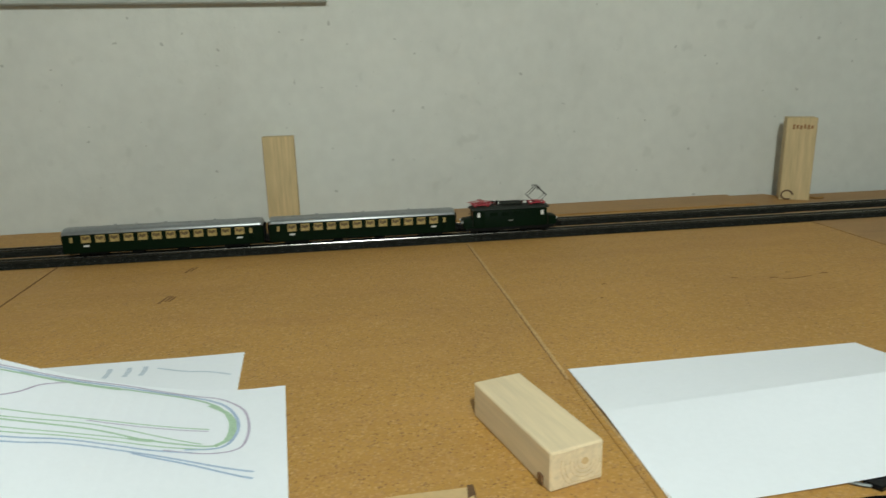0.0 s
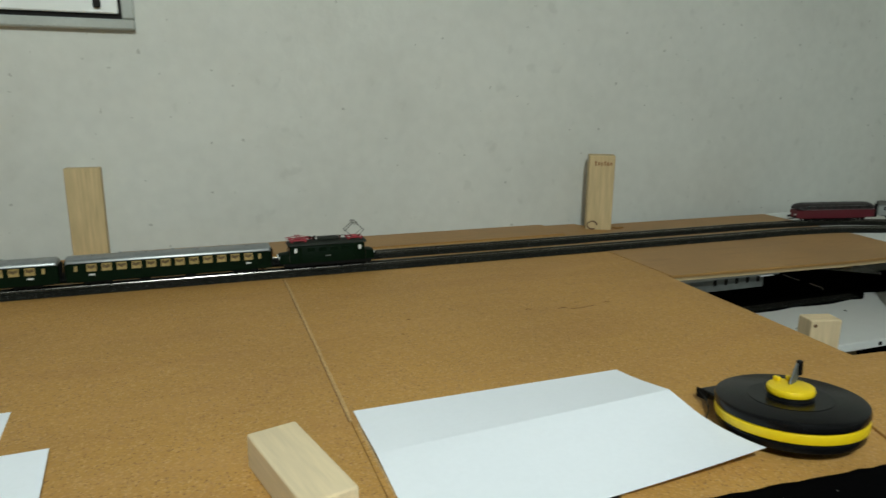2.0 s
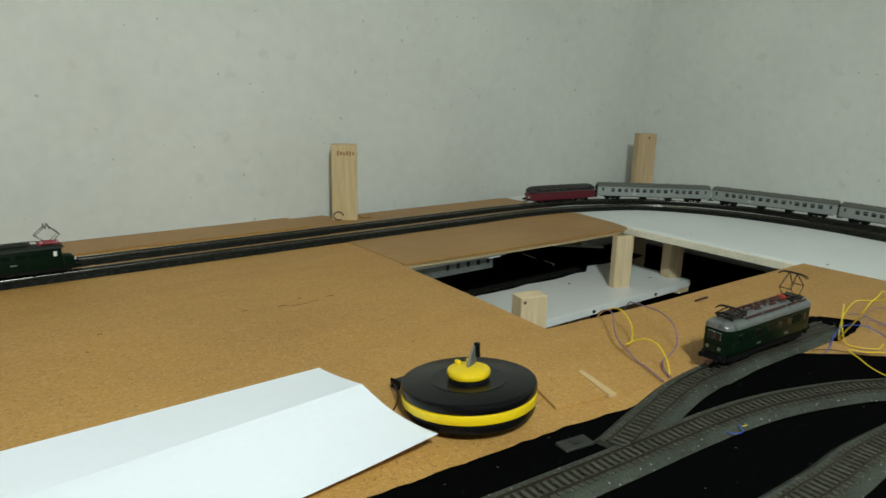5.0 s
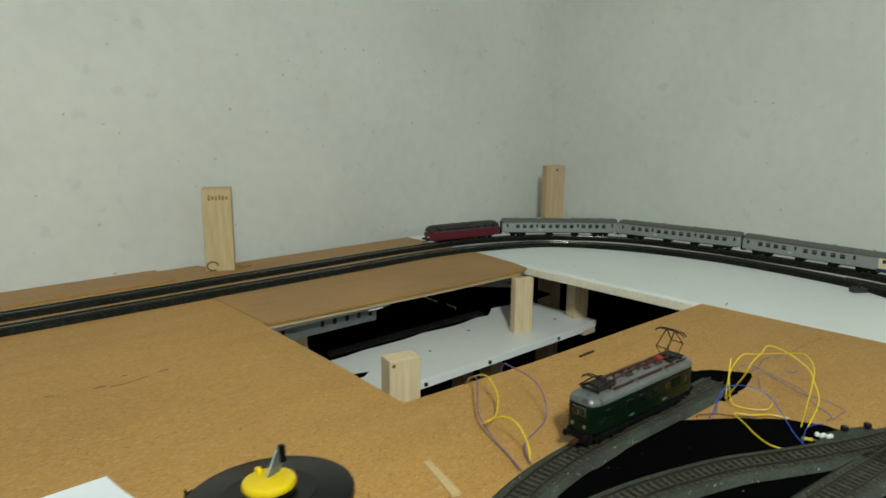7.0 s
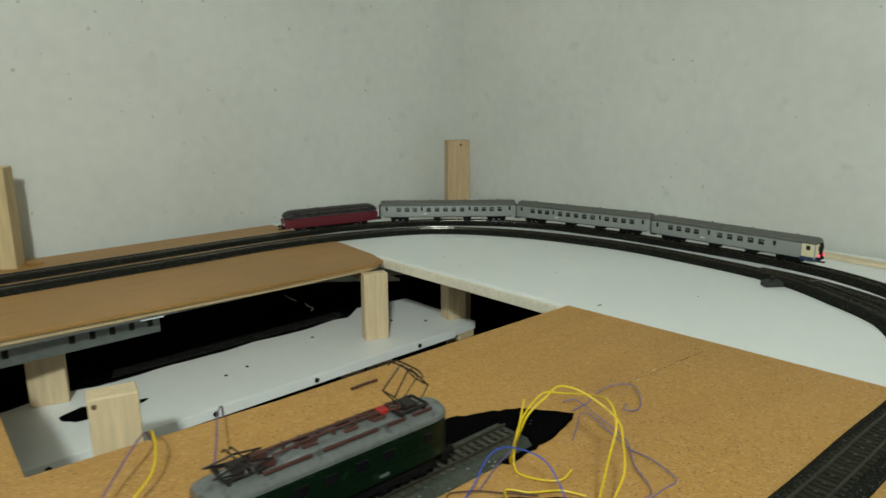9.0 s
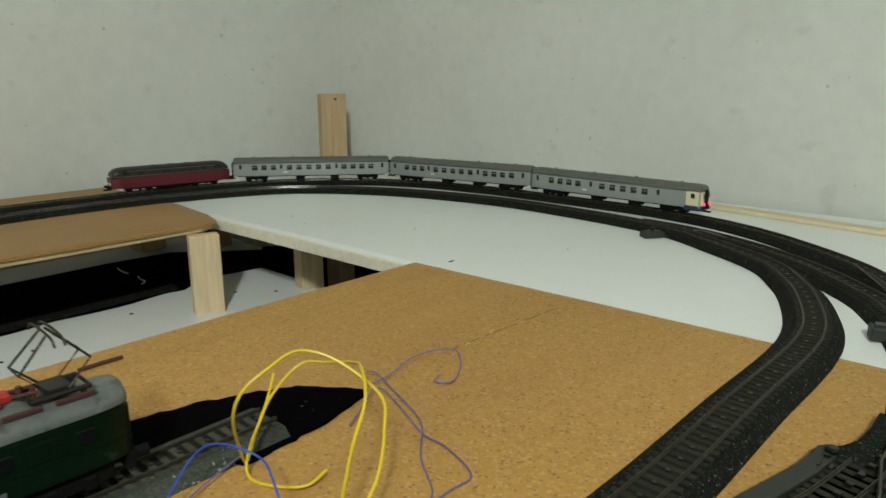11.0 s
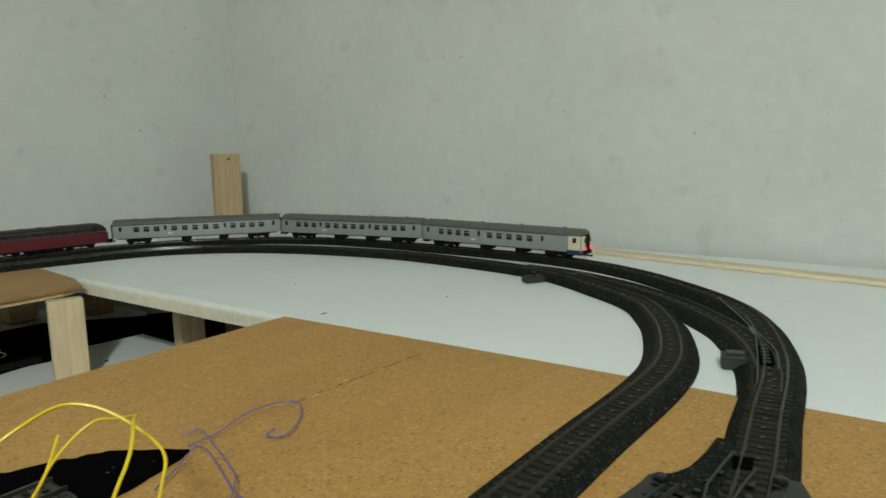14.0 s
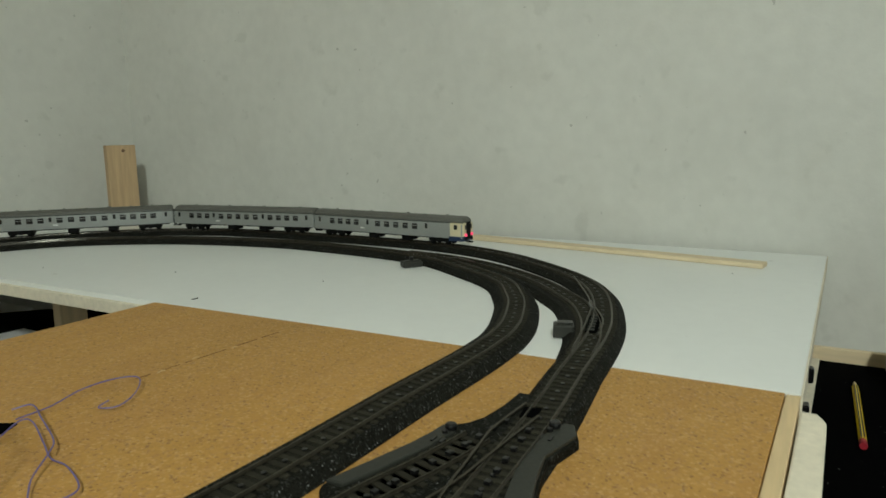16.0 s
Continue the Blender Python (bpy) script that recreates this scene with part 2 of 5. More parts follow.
def thing(name, label, category, m=None, group="", kind=""):
    e = tagged(new(name), label, category, group, kind)
    e.empty_display_size = 0.02
    if m is not None:
        e.matrix_basis = m
    return e


def box(bm, x0, x1, y0, y1, z0, z1, bevel=0.0, seg=1, m=None):
    r = bmesh.ops.create_cube(bm, size=1)
    vs = r["verts"]
    mat = Matrix.Translation(((x0 + x1) / 2, (y0 + y1) / 2, (z0 + z1) / 2)) @ Matrix.Diagonal((x1 - x0, y1 - y0, z1 - z0, 1))
    bmesh.ops.transform(bm, matrix=mat, verts=vs)
    if bevel:
        es = list({e for v in vs for e in v.link_edges})
        r = bmesh.ops.bevel(bm, geom=es, offset=bevel, segments=seg, affect="EDGES", profile=0.5)
        vs = list({v for f in r["faces"] for v in f.verts} | {v for v in vs if v.is_valid})
    if m is not None:
        bmesh.ops.transform(bm, matrix=m, verts=vs)
    return bm


def B(*a, **k):
    return box(bmesh.new(), *a, **k)


def cyl(bm, c, r, h, axis="z", n=20, r2=None, bevel=0.0):
    ret = bmesh.ops.create_cone(bm, cap_ends=True, segments=n, radius1=r, radius2=r if r2 is None else r2, depth=h)
    rot = {"z": Matrix(), "x": Matrix.Rotation(radians(90), 4, "Y"), "y": Matrix.Rotation(radians(90), 4, "X")}[axis]
    vs = ret["verts"]
    if bevel:
        es = [e for e in {e for v in vs for e in v.link_edges} if any(len(f.verts) > 4 for f in e.link_faces)]
        rr = bmesh.ops.bevel(bm, geom=es, offset=bevel, segments=2, affect="EDGES", profile=0.5)
        vs = list({v for f in rr["faces"] for v in f.verts} | {v for v in vs if v.is_valid})
    bmesh.ops.transform(bm, matrix=Matrix.Translation(c) @ rot, verts=vs)
    return bm


def slab(poly, z0, z1, bevel=0.0):
    """An upright prism on a plan outline."""
    bm = bmesh.new()
    f = bm.faces.new([bm.verts.new((x, y, z1)) for x, y in poly])
    top = [e for e in f.edges]
    ext = bmesh.ops.extrude_face_region(bm, geom=[f])
    low = [v for v in ext["geom"] if isinstance(v, bmesh.types.BMVert)]
    bmesh.ops.translate(bm, verts=low, vec=(0, 0, z0 - z1))
    if bevel:
        bmesh.ops.bevel(bm, geom=[e for e in top if e.is_valid], offset=bevel, segments=2, affect="EDGES", profile=0.5)
    return bm


def curve_points(ctrl, n=8):
    """A smooth line through a few control points (Catmull-Rom)."""
    p = [Vector(c) for c in ctrl]
    p = [p[0] * 2 - p[1]] + p + [p[-1] * 2 - p[-2]]
    out = []
    for i in range(1, len(p) - 2):
        for k in range(n):
            t = k / n
            out.append(0.5 * (2 * p[i] + (p[i + 1] - p[i - 1]) * t + (2 * p[i - 1] - 5 * p[i] + 4 * p[i + 1] - p[i + 2]) * t * t
                              + (3 * p[i] - p[i - 1] - 3 * p[i + 1] + p[i + 2]) * t ** 3))
    out.append(p[-2])
    return out


def tube(bm, pts, r, n=6):
    """A round bar along a line of points."""
    pts = [Vector(p) for p in pts]
    rings = []
    for i, p in enumerate(pts):
        d = (pts[min(i + 1, len(pts) - 1)] - pts[max(i - 1, 0)]).normalized()
        u = d.cross(Vector((0, 0, 1)))
        u = u.normalized() if u.length > 1e-3 else Vector((1, 0, 0))
        w = d.cross(u).normalized()
        rings.append([bm.verts.new(p + r * (math.cos(a) * u + math.sin(a) * w)) for a in (2 * math.pi * k / n for k in range(n))])
    for a, b in zip(rings, rings[1:]):
        for k in range(n):
            bm.faces.new((a[k], a[(k + 1) % n], b[(k + 1) % n], b[k]))
    bm.faces.new(rings[0][::-1])
    bm.faces.new(rings[-1])
    return bm


def loft(stations):
    """A closed skin through sections: (x, list of (y, z))."""
    bm = bmesh.new()
    rings = [[bm.verts.new((x, y, z)) for y, z in s] for x, s in stations]
    n = len(rings[0])
    for a, b in zip(rings, rings[1:]):
        for k in range(n):
            bm.faces.new((a[k], a[(k + 1) % n], b[(k + 1) % n], b[k]))
    bm.faces.new(rings[0][::-1])
    bm.faces.new(rings[-1])
    return bm


def arch(hw, z0, z1, r, n=5):
    """A section with upright sides and a rounded top; r is how far the shoulder rounds in."""
    p = [(-hw, z0), (-hw, z1 - r)]
    p += [(-hw * math.cos(a), z1 - r + r * math.sin(a)) for a in (math.pi / 2 * k / n for k in range(1, n + 1))]
    return p + [(-y, z) for y, z in p[::-1][1:]]


# ---- the room ----
def structure(name, bm, mat, label, category):
    return tagged(part(name, bm, mat), label, category, kind="structure")


# Unseen south and west walls stand far off so less light returns.
WN, WE, WS, WW, CEIL, FLOOR = 1.368, 2.072, -3.2, -3.4, 1.36, -0.82
structure("floor", B(WW - 0.1, WE + 0.1, WS - 0.1, WN + 0.1, FLOOR - 0.1, FLOOR), M_FLOOR, "dark grey concrete cellar floor", "floor")
structure("ceiling", B(WW - 0.1, WE + 0.1, WS - 0.1, WN + 0.1, CEIL, CEIL + 0.1), M_CEIL, "plain grey unseen ceiling, dark to cut bounced light", "ceiling")
structure("wall_north", B(WW - 0.1, WE + 0.1, WN, WN + 0.1, FLOOR, CEIL), M_WALL, "rough white plastered wall with grey specks", "wall")
structure("wall_east", B(WE, WE + 0.1, WS - 0.1, WN, FLOOR, CEIL), M_WALL, "rough white plastered wall with grey specks", "wall")
structure("wall_south", B(WW - 0.1, WE, WS - 0.1, WS, FLOOR, CEIL), M_WALL, "plain white plastered wall", "wall")
structure("wall_west", B(WW - 0.1, WW, WS, WN, FLOOR, CEIL), M_WALL, "plain white plastered wall", "wall")


def wall_hatch():
    """The shallow framed hatch on the north wall."""
    t = thing("wall_hatch", "grey framed wall hatch with white panel and dark handle", "hatch", pose(-0.285, WN, 0.40))
    for name, a in (("bottom_rail", (-0.277, 0.277, -0.018, 0.0, 0.0, 0.017)), ("top_rail", (-0.277, 0.277, -0.018, 0.0, 0.403, 0.42)),
                    ("side_rail", (-0.277, -0.257, -0.018, 0.0, 0.0175, 0.4025)), ("side_rail", (0.257, 0.277, -0.018, 0.0, 0.0175, 0.4025))):
        part(name, B(*a, bevel=0.0025), M_GREYP, t)
    part("back_panel", B(-0.2565, 0.2565, -0.003, 0.0, 0.0175, 0.4025), M_DARK, t, "dark gap behind the panel")
    p = part("panel", B(-0.247, 0.252, -0.013, -0.004, 0.026, 0.40, bevel=0.002), M_MELA, t, "white panel")
    part("handle", B(0.214, 0.226, -0.021, -0.0135, 0.034, 0.075, bevel=0.002), M_DARK, p, "dark handle")


wall_hatch()


# ---- the layout boards ----
def board(name, poly, z0, z1, mat, label, edge=None, bevel=0.0008):
    t = thing(name, label, "board")
    part("panel", slab(poly, z0, z1, bevel), mat, t)
    return t


TH = 0.016
board("chipboard_panel", [(-1.10, -0.25), (-0.435, -0.25), (-0.435, 1.362), (-1.10, 1.362)], -TH, 0, M_CHIP, "brown chipboard layout panel beside the next panel")
board("chipboard_panel", [(-0.4335, -0.25), (0.1936, -0.25), (0.1936, 0.58), (0.1968, 1.345), (-0.4335, 1.345)], -TH, 0, M_CHIP, "brown chipboard layout panel under the track plans")
board("chipboard_panel", [(0.194, -0.03), (1.10, -0.079), (1.284, -0.0895), (1.4435, -0.0985), (1.4430, 0.10), (1.4400, 0.30), (1.4350, 0.5235), (1.22, 0.531), (1.0, 0.536), (0.7950, 0.551), (0.8050, 0.704), (0.8140, 0.9105), (0.8190, 0.915), (0.8190, 1.362), (0.1972, 1.362), (0.194, 0.58)], -TH, 0,
      M_CHIP, "brown chipboard layout panel cut out round the opening")
hb = board("hardboard_panel", [(0.8195, 0.910), (1.0, 0.9005), (1.20, 0.8905), (1.385, 0.8885), (1.4125, 0.897), (1.428, 0.9445), (1.4435, 1.06), (1.445, 1.23), (1.444, 1.33), (0.91, 1.335), (0.90, 1.36), (0.8195, 1.36)],
           -0.004, 0.001, M_HARD, "smooth brown hardboard strip along the wall")
part("plywood_layer", slab([(0.8195, 0.914), (1.0, 0.9045), (1.20, 0.8945), (1.385, 0.8925), (1.408, 0.902), (1.424, 0.9475), (1.428, 1.33), (0.8195, 1.33)], -0.0108, -0.0042), M_PLY, hb, "pale plywood layer below")
wp = board("white_board", [(1.4450, -0.108), (2.050, -0.1395), (2.050, 1.335), (1.4365, 1.335), (1.4365, 0.524), (1.4415, 0.30), (1.4445, 0.10)], -0.019, 0.0, M_MELA, "white melamine shelf board in the room corner", bevel=0.0)
part("edge_band", B(1.4300, 1.4360, 0.5245, 1.33, -0.020, -0.0055, bevel=0.0006), M_EDGE, wp, "bare pale board edge")
part("front_edge_band", slab([(1.4450, -0.1095), (2.050, -0.1410), (2.050, -0.1397), (1.4450, -0.1082)], -0.0188, -0.0004), M_EDGE, wp, "bare pale board edge")
for nm, pl in (("back_sheet", [(-0.07, 1.27), (0.1965, 1.27), (0.1965, 1.366), (-0.07, 1.366)]), ("back_sheet", [(0.2, 1.262), (0.815, 1.262), (0.815, 1.366), (0.2, 1.366)])):
    board(nm, pl, 0.0005, 0.003, M_HARD, "thin brown fibre sheet along the wall", bevel=0.0)


def block(name, label, category, cx, cy, w, d, z0, z1, rz, mat=None, group="", bevel=0.0012):
    t = thing(name, label, category, pose(cx, cy, z0, 0, 0, rz), group)
    part("timber", B(-w / 2, w / 2, -d / 2, d / 2, 0, z1 - z0, bevel=bevel), mat or M_PINE, t)
    return t


def knot(parent, x, y, z, r, axis="y"):
    bm = bmesh.new()
    cyl(bm, (x, y, z), r, 0.0012, axis, 14)
    part("knot", bm, M_KNOT, parent, "dark brown knot")


block("wall_post", "pale pine post upright against the wall", "post", -0.115, 1.353, 0.058, 0.024, 0.0, 0.163, 0, M_PINEW, group="wall posts")
p2 = block("wall_post", "pale pine post with brown stamp and knot", "post", 0.926, 1.303, 0.056, 0.044, 0.0, 0.167, -28, M_PINEW, group="wall posts")
p3 = block("wall_post", "pale pine post in the room corner", "post", 1.951, 1.258, 0.060, 0.03, 0.0, 0.168, -24, M_PINED, group="wall posts")
knot(p3, 0.004, -0.0152, 0.156, 0.0035)
for i in range(6):
    part("stamp_mark", B(-0.016 + i * 0.0066, -0.0118 + i * 0.0066, -0.0226, -0.0219, 0.1445 + 0.001 * (i % 2), 0.1545 - 0.0012 * (i % 3)), M_STAMP, p2, "brown stamp bar")
ring = bmesh.new()
tube(ring, [(-0.014 + 0.0105 * math.cos(a), -0.0221, 0.011 + 0.009 * math.sin(a)) for a in (2 * math.pi * k / 20 for k in range(18))], 0.0018, 5)
part("knot_ring", ring, M_KNOT, p2, "dark ring round a knot")
block("sawn_rest", "small dark sawn wood rest beside the post", "offcut", 0.970, 1.290, 0.024, 0.02, 0.0012, 0.005, 10, M_HARD)

legs = "deck legs"
block("support_post", "pale pine post standing on the lower board", "post", 1.379, 0.8795, 0.042, 0.020, -0.127, -0.0115, -20, group=legs)
block("support_post", "pale pine post under the white board", "post", 1.553, 0.866, 0.038, 0.03, -0.127, -0.0192, -14, group=legs)
block("support_post", "pale pine post under the hardboard strip", "post", 0.906, 0.990, 0.046, 0.03, -0.127, -0.0111, -16, group=legs)
block("support_post", "shaded pine post under the white board", "post", 1.609, 1.222, 0.042, 0.03, -0.127, -0.0555, -14, M_PINED, group=legs)
stub = block("support_post", "pale pine post end in the opening", "post", 0.898, 0.683, 0.046, 0.03, FLOOR, -0.007, -14, group=legs)
knot(stub, -0.0172, -0.0152, 0.8055, 0.0026)
block("joist", "pale pine joist under the hardboard strip", "joist", 1.19, 1.20, 0.70, 0.024, -0.035, -0.0111, 0, M_PINEX)
block("deck_block", "short pine block at the lower board corner", "block", 1.543, 0.8365, 0.040, 0.030, -0.155, -0.1417, 0)
block("joist", "pale pine joist under the white board", "joist", 1.70, 1.25, 0.55, 0.03, -0.055, -0.0192, 0, M_PINEX)

# ---- the lower deck ----
ld = board("lower_board", [(0.70, 0.815), (1.506, 0.813), (1.512, 0.818), (1.566, 0.822), (1.568, 1.02), (1.59, 1.12), (1.66, 1.15), (1.66, 1.357), (0.70, 1.357)], -0.1415, -0.127, M_LOWER, "white melamine board of the lower deck")
for x in (0.859, 1.058, 1.216, 1.421):
    bm = bmesh.new()
    cyl(bm, (x, 0.8135, -0.135), 0.0036, 0.004, "y", 12)
    part("screw", bm, M_DARK, ld, "dark screw head")
for x, y in ((1.157, 0.915), (1.118, 0.905), (1.30, 0.955), (1.455, 0.93), (1.50, 0.885)):
    bm = bmesh.new()
    cyl(bm, (x, y, -0.1268), 0.0028, 0.0008, "z", 10)
    part("screw", bm, M_DARK, ld, "dark screw head")
random.seed(4)
torn = [(0.70, 1.25), (0.70, 0.99)]
for i in range(26):
    torn.append((0.72 + i * 0.0275, 1.0 + 0.004 * math.sin(i * 1.1) + random.uniform(-0.003, 0.003)))
torn += [(1.425, 1.012), (1.455, 1.035), (1.53, 1.022), (1.60, 1.015), (1.655, 1.02), (1.66, 1.10), (1.61, 1.145), (1.56, 1.19), (1.51, 1.236), (1.40, 1.246), (1.2, 1.243)]
t = thing("black_sheet", "black felt sheet with a torn edge on the lower board", "sheet")
part("felt", slab(torn, -0.1266, -0.1245), M_BLACK, t)
t = thing("dark_strip", "dark grey strip lying on the black sheet", "strip")
part("strip", slab([(0.99, 1.005), (1.40, 1.005), (1.405, 1.03), (1.0, 1.03)], -0.1243, -0.121, 0.001), M_BED, t)
t = thing("torn_scrap", "torn black felt scrap on the lower board", "scrap")
part("felt", slab([(0.899, 0.924), (0.907, 0.929), (0.93, 0.938), (0.96, 0.918), (1.004, 0.904), (0.985, 0.893), (0.955, 0.898), (0.925, 0.897), (0.912, 0.899), (0.906, 0.908), (0.900, 0.913)], -0.1266, -0.125), M_BLACK, t)
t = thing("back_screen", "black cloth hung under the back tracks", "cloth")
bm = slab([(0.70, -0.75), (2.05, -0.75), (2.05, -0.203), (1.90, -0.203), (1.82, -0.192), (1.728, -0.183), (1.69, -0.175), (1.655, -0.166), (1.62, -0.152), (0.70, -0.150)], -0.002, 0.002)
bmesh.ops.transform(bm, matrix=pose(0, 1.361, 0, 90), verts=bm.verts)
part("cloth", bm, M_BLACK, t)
# Added black sheet that darkens the void below the white board.
t = thing("side_screen", "black sheet added to keep the void under the white board dark", "cloth")
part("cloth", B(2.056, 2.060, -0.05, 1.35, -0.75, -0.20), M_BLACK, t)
for pts in ([(1.393, 1.20, -0.1235), (1.386, 1.175, -0.122), (1.388, 1.15, -0.1235)], [(1.392, 1.122, -0.1235), (1.384, 1.10, -0.122), (1.384, 1.082, -0.1225), (1.374, 1.074, -0.1235)]):
    w = thing("wire_offcut", "short pale wire offcut on the black sheet", "wire")
    part("wire", tube(bmesh.new(), curve_points(pts), 0.0011), M_MELA, w)


def bracket():
    t = thing("perforated_bracket", "galvanised perforated steel angle under the strip", "bracket", pose(0.922, 0.934, -0.0111))
    part("top_flange", B(-0.107, 0.129, -0.033, 0.012, -0.0018, 0.0), M_STEEL, t)
    part("side_flange", B(-0.108, 0.114, -0.012, -0.0103, -0.030, -0.0020), M_STEEL, t)
    s = part("slot", B(-0.0035, 0.0035, -0.0126, -0.0121, -0.0195, -0.009), M_DARK, t, "dark slot")
    s.location = (-0.095, 0, 0)
    for i in (1, 4, 5, 6, 7, 8):
        again(s, pose(-0.095 + i * 0.0245, 0, 0), t)
    part("paper_tag", B(0.082, 0.112, -0.036, -0.014, -0.0026, -0.0019), M_PAPER, t, "small white paper tag")


bracket()

# hidden legs that carry the boards
for x, y in ((-1.05, -0.2), (-1.05, 1.30), (-0.435, -0.2), (-0.43, 1.30), (0.196, -0.05), (0.196, 1.30), (1.30, -0.06)):
    block("support_post", "plain pine post under the layout boards", "post", x, y, 0.05, 0.05, FLOOR, -0.0163, 0, group="table legs")
for x, y in ((1.98, -0.08), (1.98, 1.28), (1.50, 1.30)):
    block("support_post", "plain pine post under the white board", "post", x, y, 0.05, 0.05, FLOOR if x > 1.9 else -0.124, -0.0193, 0, group="table legs")
for x, y in ((0.73, 0.95), (0.73, 1.31), (1.635, 1.20), (1.635, 1.31)):
    block("support_post", "plain pine post under the lower board", "post", x, y, 0.045, 0.045, FLOOR, -0.1417, 0, group="deck posts")

# the black side table with pencil beyond the white board
t = thing("side_table", "black covered side table beside the layout", "table", pose(1.70, -0.48, FLOOR))
part("tabletop", B(-0.42, 0.262, -0.40, 0.40, 0.672, 0.690), M_BLACK, t)
for sx in (-0.39, 0.235):
    for sy in (-0.37, 0.30):
        part("leg", B(sx - 0.02, sx + 0.02, sy - 0.02, sy + 0.02, 0, 0.6715), M_PINE, t)


def pencil():
    t = thing("pencil", "yellow and black striped pencil with a red end", "pencil", pose(1.775, -0.1715, -0.1263, 0, 0, -1))
    bm = bmesh.new()
    cyl(bm, (0, 0, 0), 0.0037, 0.165, "x", 6)
    part("shaft", bm, M_YELP, t)
    for s in (-1, 1):
        part("stripe", B(-0.08, 0.08, s * 0.0012 - 0.0006, s * 0.0012 + 0.0006, 0.0026, 0.0038), M_BLKP, t, "black stripe")
    bm = bmesh.new()
    cyl(bm, (-0.0885, 0, 0), 0.0038, 0.012, "x", 8)
    part("end_cap", bm, M_RED, t, "red dipped end")
    bm = bmesh.new()
    cyl(bm, (0.092, 0, 0), 0.0037, 0.019, "x", 6, r2=0.0006)
    part("tip", bm, M_PINEX, t, "sharpened wooden tip")


pencil()
t = thing("edge_lath", "pale bare wooden lath standing behind the side table", "lath")
part("lath", B(1.963, 1.972, -0.62, -0.02, -0.19, -0.112, bevel=0.001), M_PINEY, t)
t = thing("storage_box", "pale cardboard box with dark lid on the side table", "box", pose(1.90, -0.262, -0.13))
part("side", B(-0.06, 0.06, -0.05, 0.05, 0, 0.05, bevel=0.002), M_EDGE, t)
part("lid", B(-0.062, 0.062, -0.052, 0.052, 0.0505, 0.06, bevel=0.002), M_BLKP, t, "dark lid")
t = thing("dark_case", "black plastic case on the side table", "case", pose(1.64, -0.275, -0.13))
part("shell", B(-0.17, 0.17, -0.055, 0.055, 0, 0.06, bevel=0.008, seg=2), M_BLKP, t)
t = thing("pale_batten", "flat pale grey batten lying on the side table", "batten")
part("timber", slab([(1.47, -0.109), (1.957, -0.1375), (1.957, -0.120), (1.47, -0.092)], -0.1298, -0.1265, 0.0006), M_EDGE, t)
t = thing("edge_block", "white sawn board end beside the layout panel", "offcut")
part("board_end", slab([(1.10, -0.108), (1.299, -0.1175), (1.39, -0.122), (1.405, -0.1225), (1.412, -0.1205), (1.4185, -0.1175), (1.419, -0.1085), (1.29, -0.1005), (1.10, -0.0895)], -0.022, -0.002, 0.0012), M_EDGE, t)
t = thing("edge_strip", "narrow pine strip along the panel edge", "strip")
part("strip", slab([(1.10, -0.0888), (1.288, -0.0995), (1.4445, -0.1082), (1.4430, -0.0990), (1.284, -0.0900), (1.10, -0.0795)], -0.016, -0.0008, 0.0008), M_PINEX, t)
for x, y in ((1.537, -0.1134), (1.453, -0.1095)):
    t = thing("black_clip", "small black clip on the white board edge", "clip", pose(x, y, -0.018))
    part("clip", B(-0.005, 0.005, -0.0045, 0, -0.003, 0.009, bevel=0.0012), M_BLKP, t)

# ---- marks and cuts on the boards ----
def mark(name, label, pts, r=0.0007, mat=None):
    t = thing(name, label, "mark")
    part("line", tube(bmesh.new(), pts, r, 4), mat or M_LINE, t)


for a, b, r in ((1.262, 1.274, 0.0004), (1.281, 1.300, 0.0003), (1.305, 1.311, 0.0005), (1.316, 1.345, 0.0003), (1.352, 1.378, 0.0004), (1.384, 1.404, 0.0003)):
    mark("scratch", "broken dark scratch across the chipboard", curve_points([(a, 0.3305 - 0.09 * (a - 1.262) + 0.0002, 0.0002), ((a + b) / 2, 0.3305 - 0.09 * ((a + b) / 2 - 1.262), 0.0003), (b, 0.3305 - 0.09 * (b - 1.262), 0.0002)]), r)
for x, y in ((1.278, 0.3265), (1.3135, 0.3285), (1.348, 0.3205)):
    mark("chip_mark", "small pale chip beside the scratch", curve_points([(x, y, 0.0001), (x + 0.004, y + 0.001, 0.0003), (x + 0.007, y, 0.0001)]), 0.0007, M_TAPE)
mark("scratch", "short dark scratch on the chipboard", curve_points([(0.565, 0.812, 0.0002), (0.579, 0.81, 0.0003), (0.61, 0.816, 0.0002)]), 0.0004)
mark("panel_joint", "pale filled joint between two chipboard panels", [(0.1965, 1.09, 0.0), (0.195, 0.77, 0.0), (0.1935, 0.584, 0.0)], 0.0016, M_JOINT)
mark("panel_joint", "pale filled joint between two chipboard panels", [(0.1985, 0.575, 0.0001), (0.2015, 0.40, 0.0001)], 0.0015, M_JOINT)
mark("joint_gap", "fine dark gap beside the filled joint", [(0.1948, 1.09, 0.0002), (0.1933, 0.77, 0.0002), (0.1918, 0.584, 0.0002)], 0.0006)
mark("joint_edge", "pale worn edge along the panel joint", [(0.1985, 1.07, -0.0001), (0.1972, 0.77, -0.0001), (0.1958, 0.60, -0.0001)], 0.0005, M_TAPE)
mark("panel_joint", "dark open joint between two chipboard panels", [(-0.4342, 1.11, 0.0001), (-0.4342, 0.5, 0.0001)], 0.0010)
mark("panel_joint", "dark open joint beside the hardboard strip", [(0.819, 1.10, 0.0), (0.8185, 0.912, 0.0)], 0.0005)
